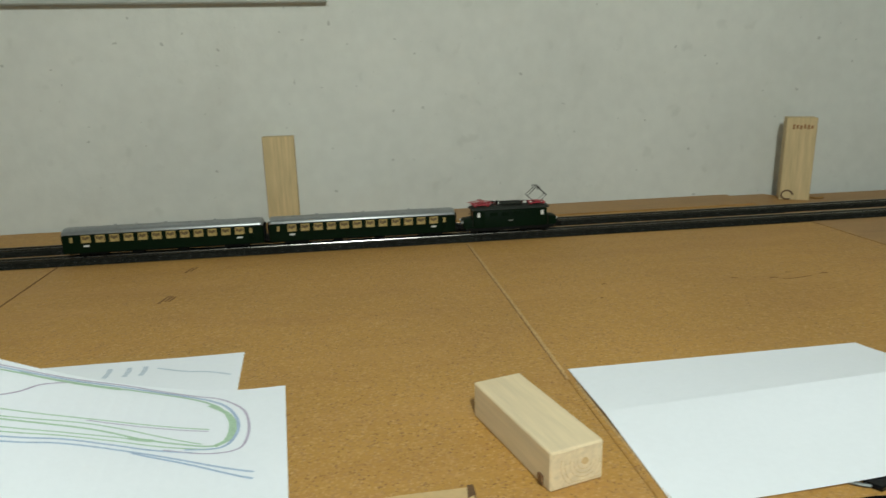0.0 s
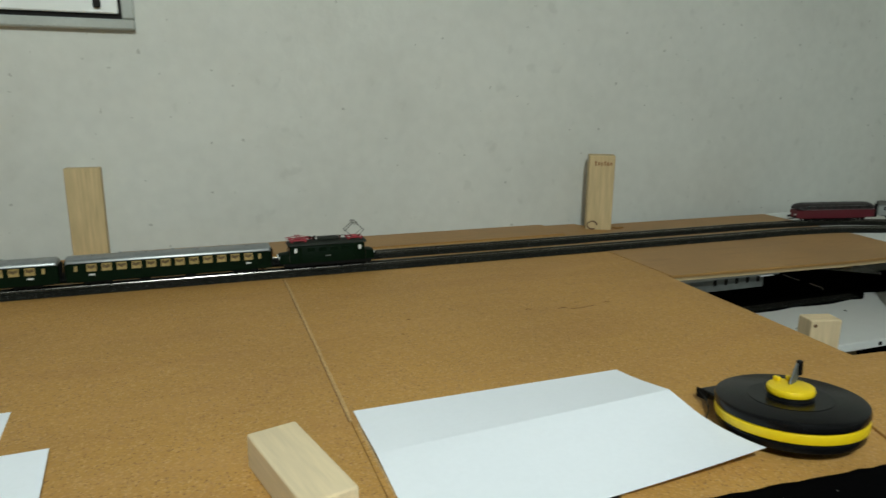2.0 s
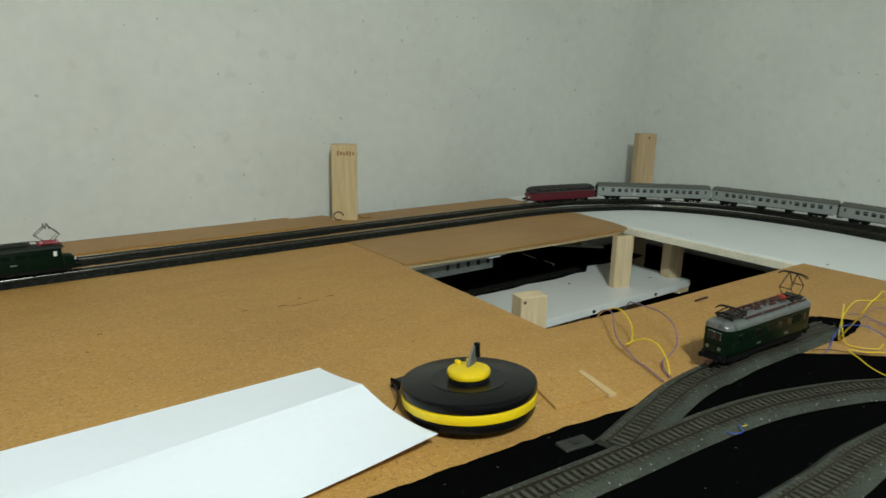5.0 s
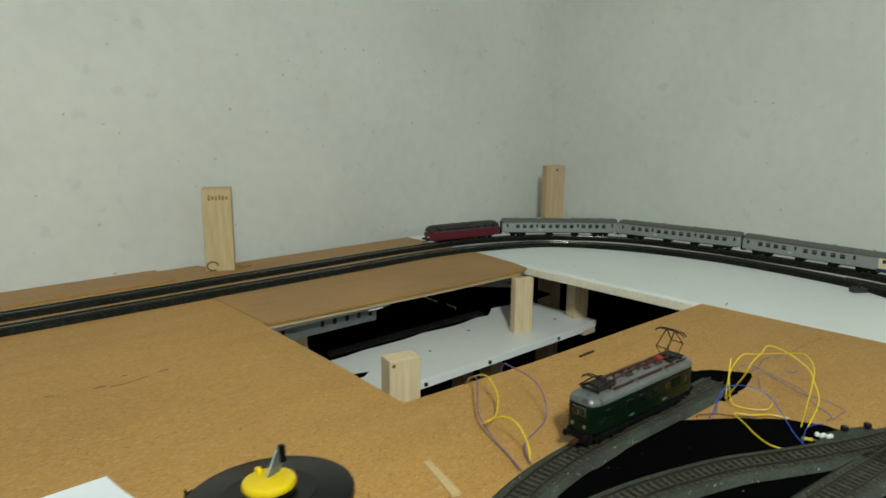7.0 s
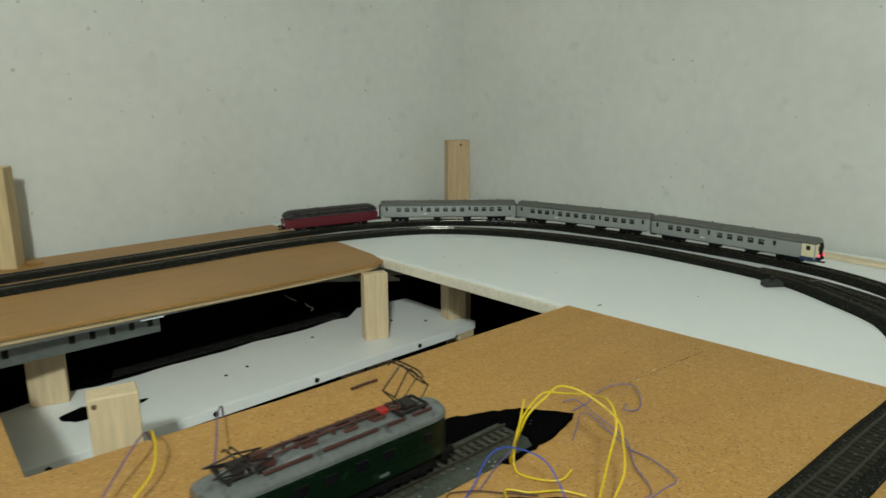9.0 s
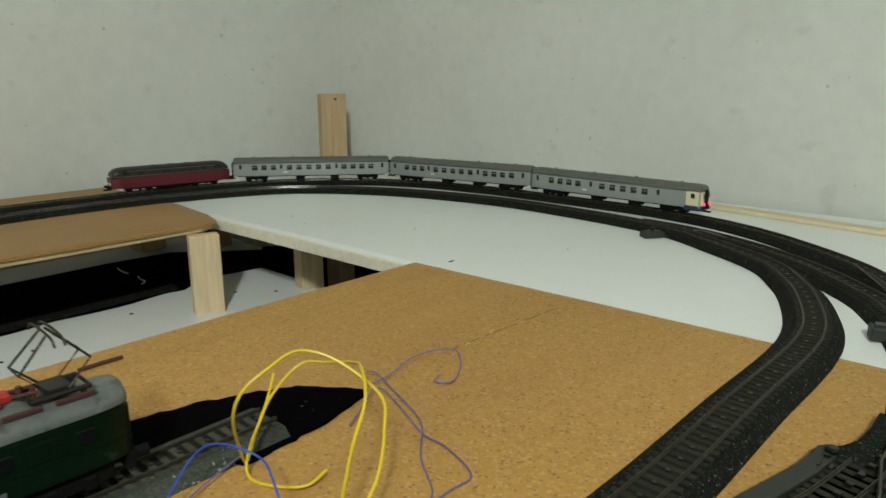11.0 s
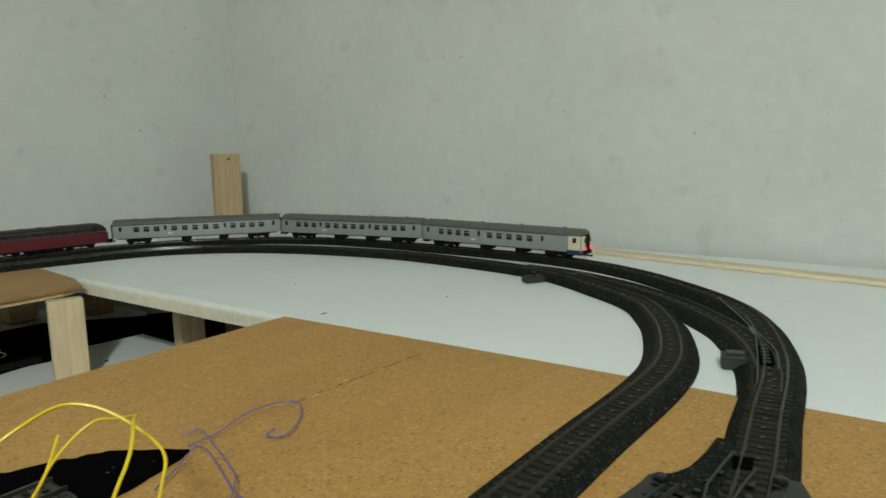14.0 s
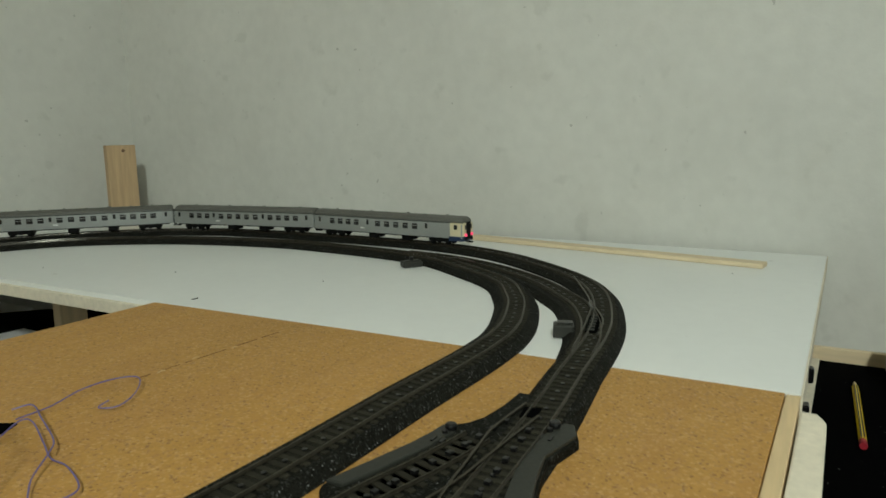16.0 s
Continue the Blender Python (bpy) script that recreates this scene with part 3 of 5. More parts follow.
for x, y, n in ((-0.223, 1.036, 2), (-0.224, 0.902, 3)):
    t = thing("print_mark", "small unreadable brown stamp on the panel", "print")
    for i in range(n):
        part("bar", B(-0.0011, 0.0011, -0.016 + 0.004 * (i % 2), 0.014 - 0.005 * (i % 3), 0.0002, 0.0006, m=pose(x + (i - n / 2) * 0.006, y + 0.003 * i, 0, 0, 0, -14)), M_LINE, t)
for x, y, w in ((0.50, 0.828, 0.010), (0.548, 0.818, 0.014), (0.585, 0.836, 0.006), (0.625, 0.822, 0.012), (0.305, 0.789, 0.004), (0.327, 0.84, 0.006)):
    mark("scuff", "small dark scuff on the chipboard", curve_points([(x, y, 0.0001), (x + w * 0.6, y + 0.001, 0.0003), (x + w, y - 0.001, 0.0001)]), 0.0005)
t = thing("dark_rod", "short dark brown rod lying on the chipboard", "rod")
part("rod", tube(bmesh.new(), [(1.0608, 0.5055, 0.0016), (1.077, 0.5062, 0.0016), (1.0920, 0.5055, 0.0016)], 0.0016, 8), M_BROWN, t)
t = thing("offcut_plate", "thin brown offcut plate with a pale taped edge", "offcut")
part("plate", slab([(0.655, 0.428), (0.722, 0.432), (0.704, 0.378), (0.641, 0.39)], 0.0004, 0.003, 0.0004), M_CHIP, t)
part("tape", slab([(0.7225, 0.434), (0.729, 0.432), (0.713, 0.374), (0.7045, 0.377)], 0.0005, 0.0036), M_TAPE, t, "pale taped edge")
t = thing("offcut_strip", "flat chipboard offcut lying on the panel", "offcut")
part("strip", slab([(-0.06, 0.30), (0.073, 0.30), (0.0755, 0.433), (0.03, 0.4325), (-0.06, 0.427)], 0.0004, 0.005, 0.0006), M_TAPE, t)
part("end_stain", slab([(0.0705, 0.421), (0.0765, 0.424), (0.0768, 0.4345), (0.0725, 0.4345)], 0.0006, 0.0054), M_KNOT, t, "dark burnt end")


# ---- papers ----
def sheet(nx, ny, fx):
    bm = bmesh.new()
    g = [[bm.verts.new(fx(i / nx, j / ny)) for i in range(nx + 1)] for j in range(ny + 1)]
    for j in range(ny):
        for i in range(nx):
            bm.faces.new((g[j][i], g[j][i + 1], g[j + 1][i + 1], g[j + 1][i]))
    low = [[bm.verts.new(v.co - Vector((0, 0, 0.0003))) for v in row] for row in g]
    for j in range(ny):
        for i in range(nx):
            bm.faces.new((low[j][i], low[j + 1][i], low[j + 1][i + 1], low[j][i + 1]))
    rim = [(0, i) for i in range(nx)] + [(j, nx) for j in range(ny)] + [(ny, i) for i in range(nx, 0, -1)] + [(j, 0) for j in range(ny, 0, -1)]
    for (a, c), (d, e) in zip(rim, rim[1:] + rim[:1]):
        bm.faces.new((g[a][c], low[a][c], low[d][e], g[d][e]))
    return bm


def folded(u, v):
    x = 0.2 + 0.30 * u + 0.004 * v * u
    y = 0.602 + 0.002 * u - (0.207 + 0.004 * (1 - u)) * v
    crease = max(0, 1 - abs(v - 0.42) / (0.42 if v < 0.42 else 0.58))
    z = 0.0012 + (0.003 + 0.011 * u) * crease ** 1.3 + 0.015 * u * u * max(0, (v - 0.6) / 0.4) ** 1.5
    return (x, y, z)


t = thing("folded_paper", "blank white paper sheet with a fold crease", "paper")
part("sheet", sheet(30, 24, folded), M_PAPER, t, smooth=False)


def plan_front(u, v):
    x = -0.06 - 0.297 * (1 - u) * 0.995 + 0.018 * v
    y = 0.615 - 0.012 * (1 - u) - 0.21 * v
    z = 0.0035 + 0.085 * max(0, (0.9 - u) / 0.9) ** 1.7 * (1 - 0.55 * v)
    return (x, y, z)


def plan_back(u, v):
    return (-0.405 + 0.297 * u + 0.012 * v, 0.70 + 0.008 * u - 0.21 * v, 0.0012 + 0.001 * math.sin(u * 5))


def crayon(parent, fx, ctrl, r, mat, name="pencil_line"):
    """A drawn line on a sheet, as a thin raised ribbon."""
    pts = curve_points([(u, v, 0) for u, v in ctrl], 10)
    bm = bmesh.new()
    rows = []
    for i, p in enumerate(pts):
        d = (pts[min(i + 1, len(pts) - 1)] - pts[max(i - 1, 0)]).normalized()
        nrm = Vector((-d.y, d.x, 0)) * r
        row = []
        for s in (-1, 1):
            q = p + nrm * s
            x, y, z = fx(q.x, q.y)
            row.append(bm.verts.new((x, y, z + 0.0005)))
        rows.append(row)
    for a, b in zip(rows, rows[1:]):
        bm.faces.new((a[0], a[1], b[1], b[0]))
    part(name, bm, mat, parent)


pb = thing("track_plan", "white paper with a blue pencil track plan below another", "paper")
part("sheet", sheet(10, 8, plan_back), M_PAPER, pb)
crayon(pb, plan_back, [(0.73, 0.11), (0.82, 0.17), (0.90, 0.20), (0.97, 0.25)], 0.0055, M_CF)
pf = thing("track_plan", "curled white paper with green and blue track plan", "paper")
part("sheet", sheet(24, 12, plan_front), M_PAPER, pf)
DRAWN = ((M_CP, 0.0035, [(0.05, 0.08), (0.24, 0.04), (0.42, 0.03), (0.57, 0.02), (0.74, 0.06), (0.82, 0.09), (0.88, 0.18), (0.90, 0.29), (0.90, 0.40), (0.88, 0.48), (0.81, 0.50), (0.70, 0.47)]),
         (M_CG, 0.0045, [(0.05, 0.11), (0.24, 0.07), (0.42, 0.055), (0.57, 0.05), (0.72, 0.08), (0.81, 0.15), (0.85, 0.27), (0.85, 0.39), (0.82, 0.45), (0.73, 0.43), (0.64, 0.40), (0.54, 0.36), (0.42, 0.35), (0.20, 0.37), (0.0, 0.40)]),
         (M_CB, 0.0045, [(0.05, 0.095), (0.24, 0.055), (0.42, 0.042), (0.57, 0.035), (0.73, 0.07), (0.82, 0.13), (0.865, 0.24), (0.872, 0.36), (0.84, 0.46), (0.75, 0.47)]),
         (M_CG, 0.0075, [(0.79, 0.14), (0.84, 0.21), (0.862, 0.30), (0.855, 0.40), (0.82, 0.455)]),
         (M_CG, 0.006, [(0.30, 0.06), (0.42, 0.06), (0.55, 0.055)]),
         (M_CG, 0.003, [(0.0, 0.34), (0.2, 0.31), (0.31, 0.30), (0.50, 0.29), (0.63, 0.30), (0.80, 0.33)]),
         (M_CP, 0.0025, [(0.5, 0.30), (0.62, 0.315), (0.80, 0.345)]),
         (M_CG, 0.003, [(0.0, 0.37), (0.32, 0.34), (0.48, 0.32), (0.59, 0.34), (0.66, 0.37), (0.79, 0.435)]),
         (M_CG, 0.003, [(0.0, 0.43), (0.33, 0.40), (0.46, 0.39), (0.58, 0.395), (0.64, 0.41)]),
         (M_CG, 0.003, [(0.0, 0.455), (0.33, 0.425), (0.46, 0.41), (0.58, 0.42), (0.70, 0.45), (0.80, 0.47)]),
         (M_CG, 0.009, [(0.61, 0.395), (0.64, 0.405), (0.67, 0.41)]),
         (M_CB, 0.004, [(0.0, 0.48), (0.34, 0.45), (0.47, 0.43), (0.58, 0.445), (0.67, 0.47), (0.77, 0.49)]),
         (M_CB, 0.004, [(0.0, 0.505), (0.35, 0.475), (0.47, 0.455), (0.60, 0.475), (0.74, 0.53), (0.92, 0.64)]),
         (M_CB, 0.004, [(0.63, 0.49), (0.77, 0.565), (0.92, 0.68)]),
         (M_CP, 0.003, [(0.05, 0.42), (0.29, 0.22), (0.36, 0.11), (0.43, 0.05)]))
for mt, r, ctrl in DRAWN:
    crayon(pf, plan_front, ctrl, r, mt)
for u in (0.58, 0.64, 0.69):
    crayon(pb, plan_back, [(u, 0.08), (u + 0.003, 0.12), (u - 0.002, 0.18)], 0.008, M_CF)


def pine_block():
    ang = math.degrees(math.atan2(-0.1125, 0.029)) + 90
    t = thing("pine_block", "short planed pine block lying on the panels", "block", pose(0.132, 0.484, 0.0, 0, 0, ang))
    part("timber", B(-0.021, 0.021, -0.058, 0.058, 0.0003, 0.030, bevel=0.0016, seg=2), M_PINEY, t)
    part("end_face", B(-0.0194, 0.0194, -0.0583, -0.0577, 0.002, 0.0285), M_ENDGR, t, "ringed end grain")
    bm = bmesh.new()
    cyl(bm, (0.006, -0.0585, 0.018), 0.0026, 0.0008, "y", 14)
    part("knot", bm, M_TAPE, t, "brown knot in the end grain")
    part("bark_rest", B(-0.0225, -0.0205, -0.050, -0.044, 0.001, 0.009, bevel=0.0006), M_KNOT, t, "dark bark rest")
    for r in (0.006, 0.009, 0.012, 0.016, 0.019):
        bm = bmesh.new()
        tube(bm, [(0.006 + r * math.cos(a), -0.05845, 0.018 + r * math.sin(a)) for a in (math.radians(-195 + k * 9) for k in range(22))
                  if abs(0.006 + r * math.cos(a)) < 0.018 and 0.003 < 0.018 + r * math.sin(a) < 0.0275], 0.00025, 4)
        part("growth_ring", bm, M_RING, t)


pine_block()


def reel():
    t = thing("cable_reel", "round black reel with yellow rim band and hub", "reel", pose(0.5705, 0.4350, 0.0056, -4.9, 0, 0))
    bm = bmesh.new()
    cyl(bm, (0, 0, 0.0046), 0.0622, 0.0091, "z", 64, bevel=0.002)
    part("lower_disc", bm, M_BLKP, t, smooth=True)
    bm = bmesh.new()
    cyl(bm, (0, 0, 0.0136), 0.0640, 0.0089, "z", 64, bevel=0.001)
    part("rim_band", bm, M_YELP, t, "yellow rim band", smooth=True)
    bm = bmesh.new()
    cyl(bm, (0, 0, 0.0230), 0.0643, 0.0100, "z", 64, bevel=0.003)
    part("upper_disc", bm, M_BLKP, t, smooth=True)
    bm = bmesh.new()
    cyl(bm, (0, 0, 0.0282), 0.036, 0.0006, "z", 48)
    part("disc_recess", bm, M_BLKP, t, "smooth black ring")
    bm = bmesh.new()
    cyl(bm, (0, 0, 0.0298), 0.0195, 0.0030, "z", 40)
    part("hub_foot", bm, M_STUD, t, "black hub foot")
    hub = bmesh.new()
    cyl(hub, (0.0, 0, 0.0350), 0.0206, 0.0075, "z", 40, bevel=0.0028)
    h = part("hub", hub, M_YELP, t, "yellow hub", smooth=True)
    for a in (50, 92):
        part("hub_rib", B(0.012, 0.0185, -0.0022, 0.0022, 0.0380, 0.0425, bevel=0.0012, seg=2, m=Matrix.Rotation(radians(a), 4, "Z")), M_YELP, h)
    lever = B(-0.0065, 0.0065, -0.0008, 0.0008, -0.011, 0.011, bevel=0.0006, m=Matrix.Translation((0.009, 0.004, 0.0450)) @ Matrix.Rotation(radians(20), 4, "Z") @ Matrix.Rotation(radians(38), 4, "Y"))
    part("crank", lever, M_STEEL, t, "grey steel crank")
    bm = bmesh.new()
    cyl(bm, (0.0155, 0.0055, 0.0515), 0.0030, 0.014, "z", 14, bevel=0.001)
    part("crank_knob", bm, M_BLKP, t, "black crank knob")
    part("tape_end", B(-0.034, -0.012, 0.050, 0.079, 0.006, 0.014, bevel=0.0015), M_BLKP, t, "black tape mouth")
    part("tape_hook", B(-0.0360, -0.0344, 0.066, 0.081, 0.005, 0.015, bevel=0.0005), M_UNDER, t, "dark steel hook")
    part("pull_string", tube(bmesh.new(), curve_points([(-0.038, 0.074, 0.013), (-0.043, 0.060, 0.011), (-0.050, 0.047, 0.006), (-0.066, 0.033, 0.002)]), 0.0007, 5), M_BLKP, t, "thin dark pull string")


reel()
t = thing("cutter", "black handled cutter with a steel tip", "tool")
part("handle", slab([(0.333, 0.393), (0.337, 0.399), (0.345, 0.405), (0.368, 0.4085), (0.375, 0.405), (0.361, 0.396), (0.349, 0.387), (0.339, 0.384)], 0.0004, 0.0036, 0.001), M_BLKP, t)
part("tip", tube(bmesh.new(), [(0.335, 0.389, 0.0022), (0.329, 0.392, 0.0022), (0.318, 0.402, 0.0016)], 0.0013), M_STEEL, t, "thin steel tip")

t = thing("wooden_batten", "thin pale wooden batten lying by the wall", "batten")
bm = bmesh.new()
box(bm, -0.325, 0.325, -0.013, 0.013, 0.0003, 0.0065, bevel=0.0008, m=pose(1.974, 0.256, 0, 0, 0, 80.3))
part("timber", bm, M_LIME, t)

# ---- black mats under the front tracks ----
random.seed(9)


def ragged(poly, step=0.012, amp=0.0011):
    out = []
    for a, b in zip(poly, poly[1:] + poly[:1]):
        a, b = Vector((*a, 0)), Vector((*b, 0))
        n = max(1, int((b - a).length / step))
        for k in range(n):
            p = a.lerp(b, k / n)
            out.append((p.x + random.uniform(-amp, amp), p.y + random.uniform(-amp, amp)))
    return out


t = thing("felt_mat", "black felt mat under the front tracks", "mat")
part("felt", slab(ragged([(0.2801, 0.3838), (0.4204, 0.3727), (0.6216, 0.3605), (0.7223, 0.3469), (0.8239, 0.3223), (0.9689, 0.3254), (0.983, 0.3215), (0.9992, 0.3095), (1.028, 0.2873), (1.059, 0.2604), (1.072, 0.2435), (1.079, 0.2296), (1.087, 0.2136), (1.088, 0.1806),
                          (1.02, 0.1000), (0.85, 0.0500), (0.6, 0.0400), (0.28, 0.0500)]), 0.0003, 0.0016), M_BLACK, t)
t = thing("felt_scrap", "ragged black felt scrap at the siding end", "scrap")
part("felt", slab(ragged([(0.9891, 0.3907), (1.004, 0.3958), (1.054, 0.4060), (1.094, 0.3942), (1.124, 0.3796), (1.146, 0.3666), (1.165, 0.3413), (1.175, 0.3274), (1.134, 0.3144), (1.07, 0.3121), (1.054, 0.3310), (1.004, 0.3527)], 0.006, 0.0015), 0.0003, 0.0018), M_BLACK, t)

mark("pencil_dot", "small dark mark on the white board", [(1.46, 0.4936, 0.0002), (1.467, 0.4925, 0.0003), (1.469, 0.4939, 0.0002)], 0.0007, M_DARK)
for x, y in ((1.505, 0.842), (1.562, 0.64), (1.60, 0.42), (1.70, 0.10), (1.86, -0.03)):
    mark("pencil_dot", "small dark dot on the white board", [(x, y, 0.0001), (x + 0.0016, y + 0.0003, 0.0002)], 0.0006, M_DARK)

# ---- track lines ----
class Line2:
    """A line in plan, known by its length along it."""

    def __init__(self, pts):
        self.p = [Vector((x, y)) for x, y in pts]
        self.s = [0.0]
        for a, b in zip(self.p, self.p[1:]):
            self.s.append(self.s[-1] + (b - a).length)
        self.length = self.s[-1]

    def at(self, s):
        s = min(max(s, 0.0), self.length)
        i = min(max(int(np.searchsorted(self.s, s)) - 1, 0), len(self.p) - 2)
        t = (s - self.s[i]) / max(self.s[i + 1] - self.s[i], 1e-9)
        return self.p[i].lerp(self.p[i + 1], t)

    def way(self, s):
        a, b = self.at(max(s - 0.004, 0)), self.at(min(s + 0.004, self.length))
        return (b - a).normalized()

    def near(self, x, y):
        return min((self.length * k / 800 for k in range(801)), key=lambda s: (self.at(s) - Vector((x, y))).length)


def smooth2(ctrl):
    return [(p.x, p.y) for p in curve_points([(x, y, 0) for x, y in ctrl], 10)]


inner_back = Line2([(-1.08, 1.122), (0.1, 1.122)] + smooth2([(1.15, 1.1220), (1.322, 1.1216), (1.483, 1.0968), (1.642, 1.0262), (1.746, 0.8775), (1.796, 0.6834), (1.795, 0.5202), (1.769, 0.3664),
                                                         (1.709, 0.2635), (1.659, 0.2), (1.607, 0.167), (1.568, 0.1485), (1.5065, 0.1285), (1.46, 0.1205), (1.416, 0.1195)]))
main_front = Line2(smooth2([(1.416, 0.1195), (1.375, 0.1217), (1.31, 0.1265), (1.22, 0.1308), (1.17, 0.134), (1.104, 0.1398), (1, 0.1520), (0.92, 0.1620), (0.7955, 0.1747), (0.7036, 0.1753), (0.45, 0.1900)]))
ladder = Line2(smooth2([(1.223, 0.1302), (1.153, 0.1405), (1.104, 0.1533), (1.054, 0.1724), (1.004, 0.1958), (0.9542, 0.2213), (0.9143, 0.2410), (0.8331, 0.2675), (0.7632, 0.2805), (0.6824, 0.2877), (0.6018, 0.2924), (0.4506, 0.3038), (0.28, 0.3160)]))
outer_back = Line2([(-1.08, 1.198), (0.1, 1.198)] + smooth2([(1.15, 1.1980), (1.281, 1.1981), (1.418, 1.1890), (1.511, 1.1785), (1.587, 1.1519), (1.66, 1.1178), (1.723, 1.0754), (1.77, 1.0276), (1.813, 0.9727), (1.843, 0.9111), (1.864, 0.8520), (1.874, 0.7834),
                                                         (1.882, 0.7233), (1.883, 0.6606), (1.883, 0.5355), (1.878, 0.4267), (1.861, 0.3420), (1.836, 0.2804), (1.797, 0.2186), (1.721, 0.1325), (1.649, 0.0864), (1.56, 0.0579), (1.489, 0.0452), (1.396, 0.0385)]))
outer_front = Line2(smooth2([(1.396, 0.0385), (1.304, 0.0307), (1.202, 0.0268), (1.05, 0.0180), (0.8, 0.0000)]))
branch = Line2(smooth2([(1.396, 0.0385), (1.304, 0.0480), (1.232, 0.0624), (1.187, 0.0752), (1.1, 0.0905), (1.02, 0.1060)]))
siding = Line2(smooth2([(0.5517, 0.2962), (0.6218, 0.3055), (0.7023, 0.3248), (0.788, 0.3423), (0.8842, 0.3464), (1.004, 0.3416), (1.103, 0.3388)]))
crossover = Line2(smooth2([(1.798, 0.5319), (1.796, 0.4729), (1.789, 0.3945), (1.776, 0.3260), (1.748, 0.2589), (1.715, 0.2060), (1.676, 0.1588), (1.629, 0.1170), (1.593, 0.0893), (1.549, 0.0680), (1.518, 0.0576), (1.477, 0.0478), (1.396, 0.0390)]))

BED_H = 0.0072


def sweep(line, s0, s1, outline, origin, drop=0.0, step=0.012):
    """A closed outline (offset, height) carried along a line."""
    n = max(1, int(math.ceil((s1 - s0) / step)))
    bm = bmesh.new()
    rings = []
    for k in range(n + 1):
        s = s0 + (s1 - s0) * k / n
        p, d = line.at(s), line.way(s)
        nx, ny = -d.y, d.x
        ring = outline(s) if callable(outline) else outline
        rings.append([bm.verts.new((p.x + nx * o - origin.x, p.y + ny * o - origin.y, z - drop)) for o, z in ring])
    m = len(ring)
    for a, b in zip(rings, rings[1:]):
        for k in range(m):
            bm.faces.new((a[k], a[(k + 1) % m], b[(k + 1) % m], b[k]))
    bm.faces.new(rings[0][::-1])
    bm.faces.new(rings[-1])
    return bm


BED = [(-0.0232, 0.0003), (-0.0222, 0.0022), (-0.0165, BED_H), (0.0165, BED_H), (0.0222, 0.0022), (0.0232, 0.0003)]
RAIL = [(-0.0009, 0.0), (-0.0009, 0.0006), (-0.0004, 0.0009), (-0.00055, 0.0015), (-0.0003, 0.0021), (0.0003, 0.0021), (0.00055, 0.0015), (0.0004, 0.0009), (0.0009, 0.0006), (0.0009, 0.0)]
sleeper_mesh = {}
stud_z = BED_H + 0.0013


def add_sleepers(line, s0, s1, parent, origin, near, drop, pitch, mat):
    n = int((s1 - s0) / pitch)
    joined = None if near else bmesh.new()
    for k in range(n):
        s = s0 + (k + 0.5) * (s1 - s0) / n
        p, d = line.at(s), line.way(s)
        m = Matrix.Translation((p.x - origin.x, p.y - origin.y, -drop)) @ Matrix.Rotation(math.atan2(d.y, d.x), 4, "Z")
        if near:
            if mat not in sleeper_mesh:
                ob = part("sleeper", B(-0.0019, 0.0019, -0.0131, 0.0131, BED_H - 0.0004, BED_H + 0.0010), mat, parent)
                ob.matrix_basis = m
                sleeper_mesh[mat] = ob
            else:
                again(sleeper_mesh[mat], m, parent)
        else:
            box(joined, -0.0019, 0.0019, -0.0131, 0.0131, BED_H - 0.0004, BED_H + 0.0010, m=m)
    if joined is not None:
        o = part("sleeper_strip", joined, mat, parent)
        o["kind"] = "stuff"


def studs(line, s0, s1, parent, origin, drop, pitch=0.0148):
    bm = bmesh.new()
    n = max(1, int((s1 - s0) / pitch))
    for k in range(n):
        p = line.at(s0 + (k + 0.5) * (s1 - s0) / n)
        cyl(bm, (p.x - origin.x, p.y - origin.y, stud_z - drop), 0.0016, 0.0008, "z", 6)
    o = part("contact_studs", bm, M_STUD, parent)
    o["kind"] = "stuff"


def lay(line, s0, s1, label, near_from=1e9, near_to=-1e9, piece=0.188, drop=0.0, name="track_section", pitch=0.0074, wide=1.0, dusty=-9.0, left=None):
    """Lays sections end to end along a line; those between the two lengths get single sleepers."""
    n = max(1, round((s1 - s0) / piece))
    for k in range(n):
        a, b = s0 + (s1 - s0) * k / n + 0.0002, s0 + (s1 - s0) * (k + 1) / n - 0.0002
        mid = line.at((a + b) / 2)
        o = Vector((mid.x, mid.y, 0))
        t = thing(name, label, "track", pose(o.x, o.y, 0), "model railway track")
        near = near_from <= (a + b) / 2 <= near_to
        part("roadbed", sweep(line, a, b, (lambda s: [(q * (left(s) if q < 0 else wide), z) for q, z in BED]) if left else [(q * wide, z) for q, z in BED], o, drop), M_BEDF if mid.x < dusty else M_BED, t)
        part("ballast", sweep(line, a, b, [(-0.0075, BED_H - 0.001), (-0.0075, BED_H + 0.0002), (0.0075, BED_H + 0.0002), (0.0075, BED_H - 0.001)], o, drop), M_BALL, t, "dark ballast between the sleepers")
        add_sleepers(line, a, b, t, o, near, drop, pitch, M_SLEEPF if mid.x < dusty else M_SLEEP)
        for side in (-1, 1):
            part("rail", sweep(line, a, b, [(q + side * 0.00825, z + BED_H + 0.0011) for q, z in RAIL], o, drop), M_RAILB if mid.y > 0.95 else M_RAIL, t, "bright steel rail" if mid.y > 0.95 else "tarnished steel rail")
        if near:
            studs(line, a, b, t, o, drop)


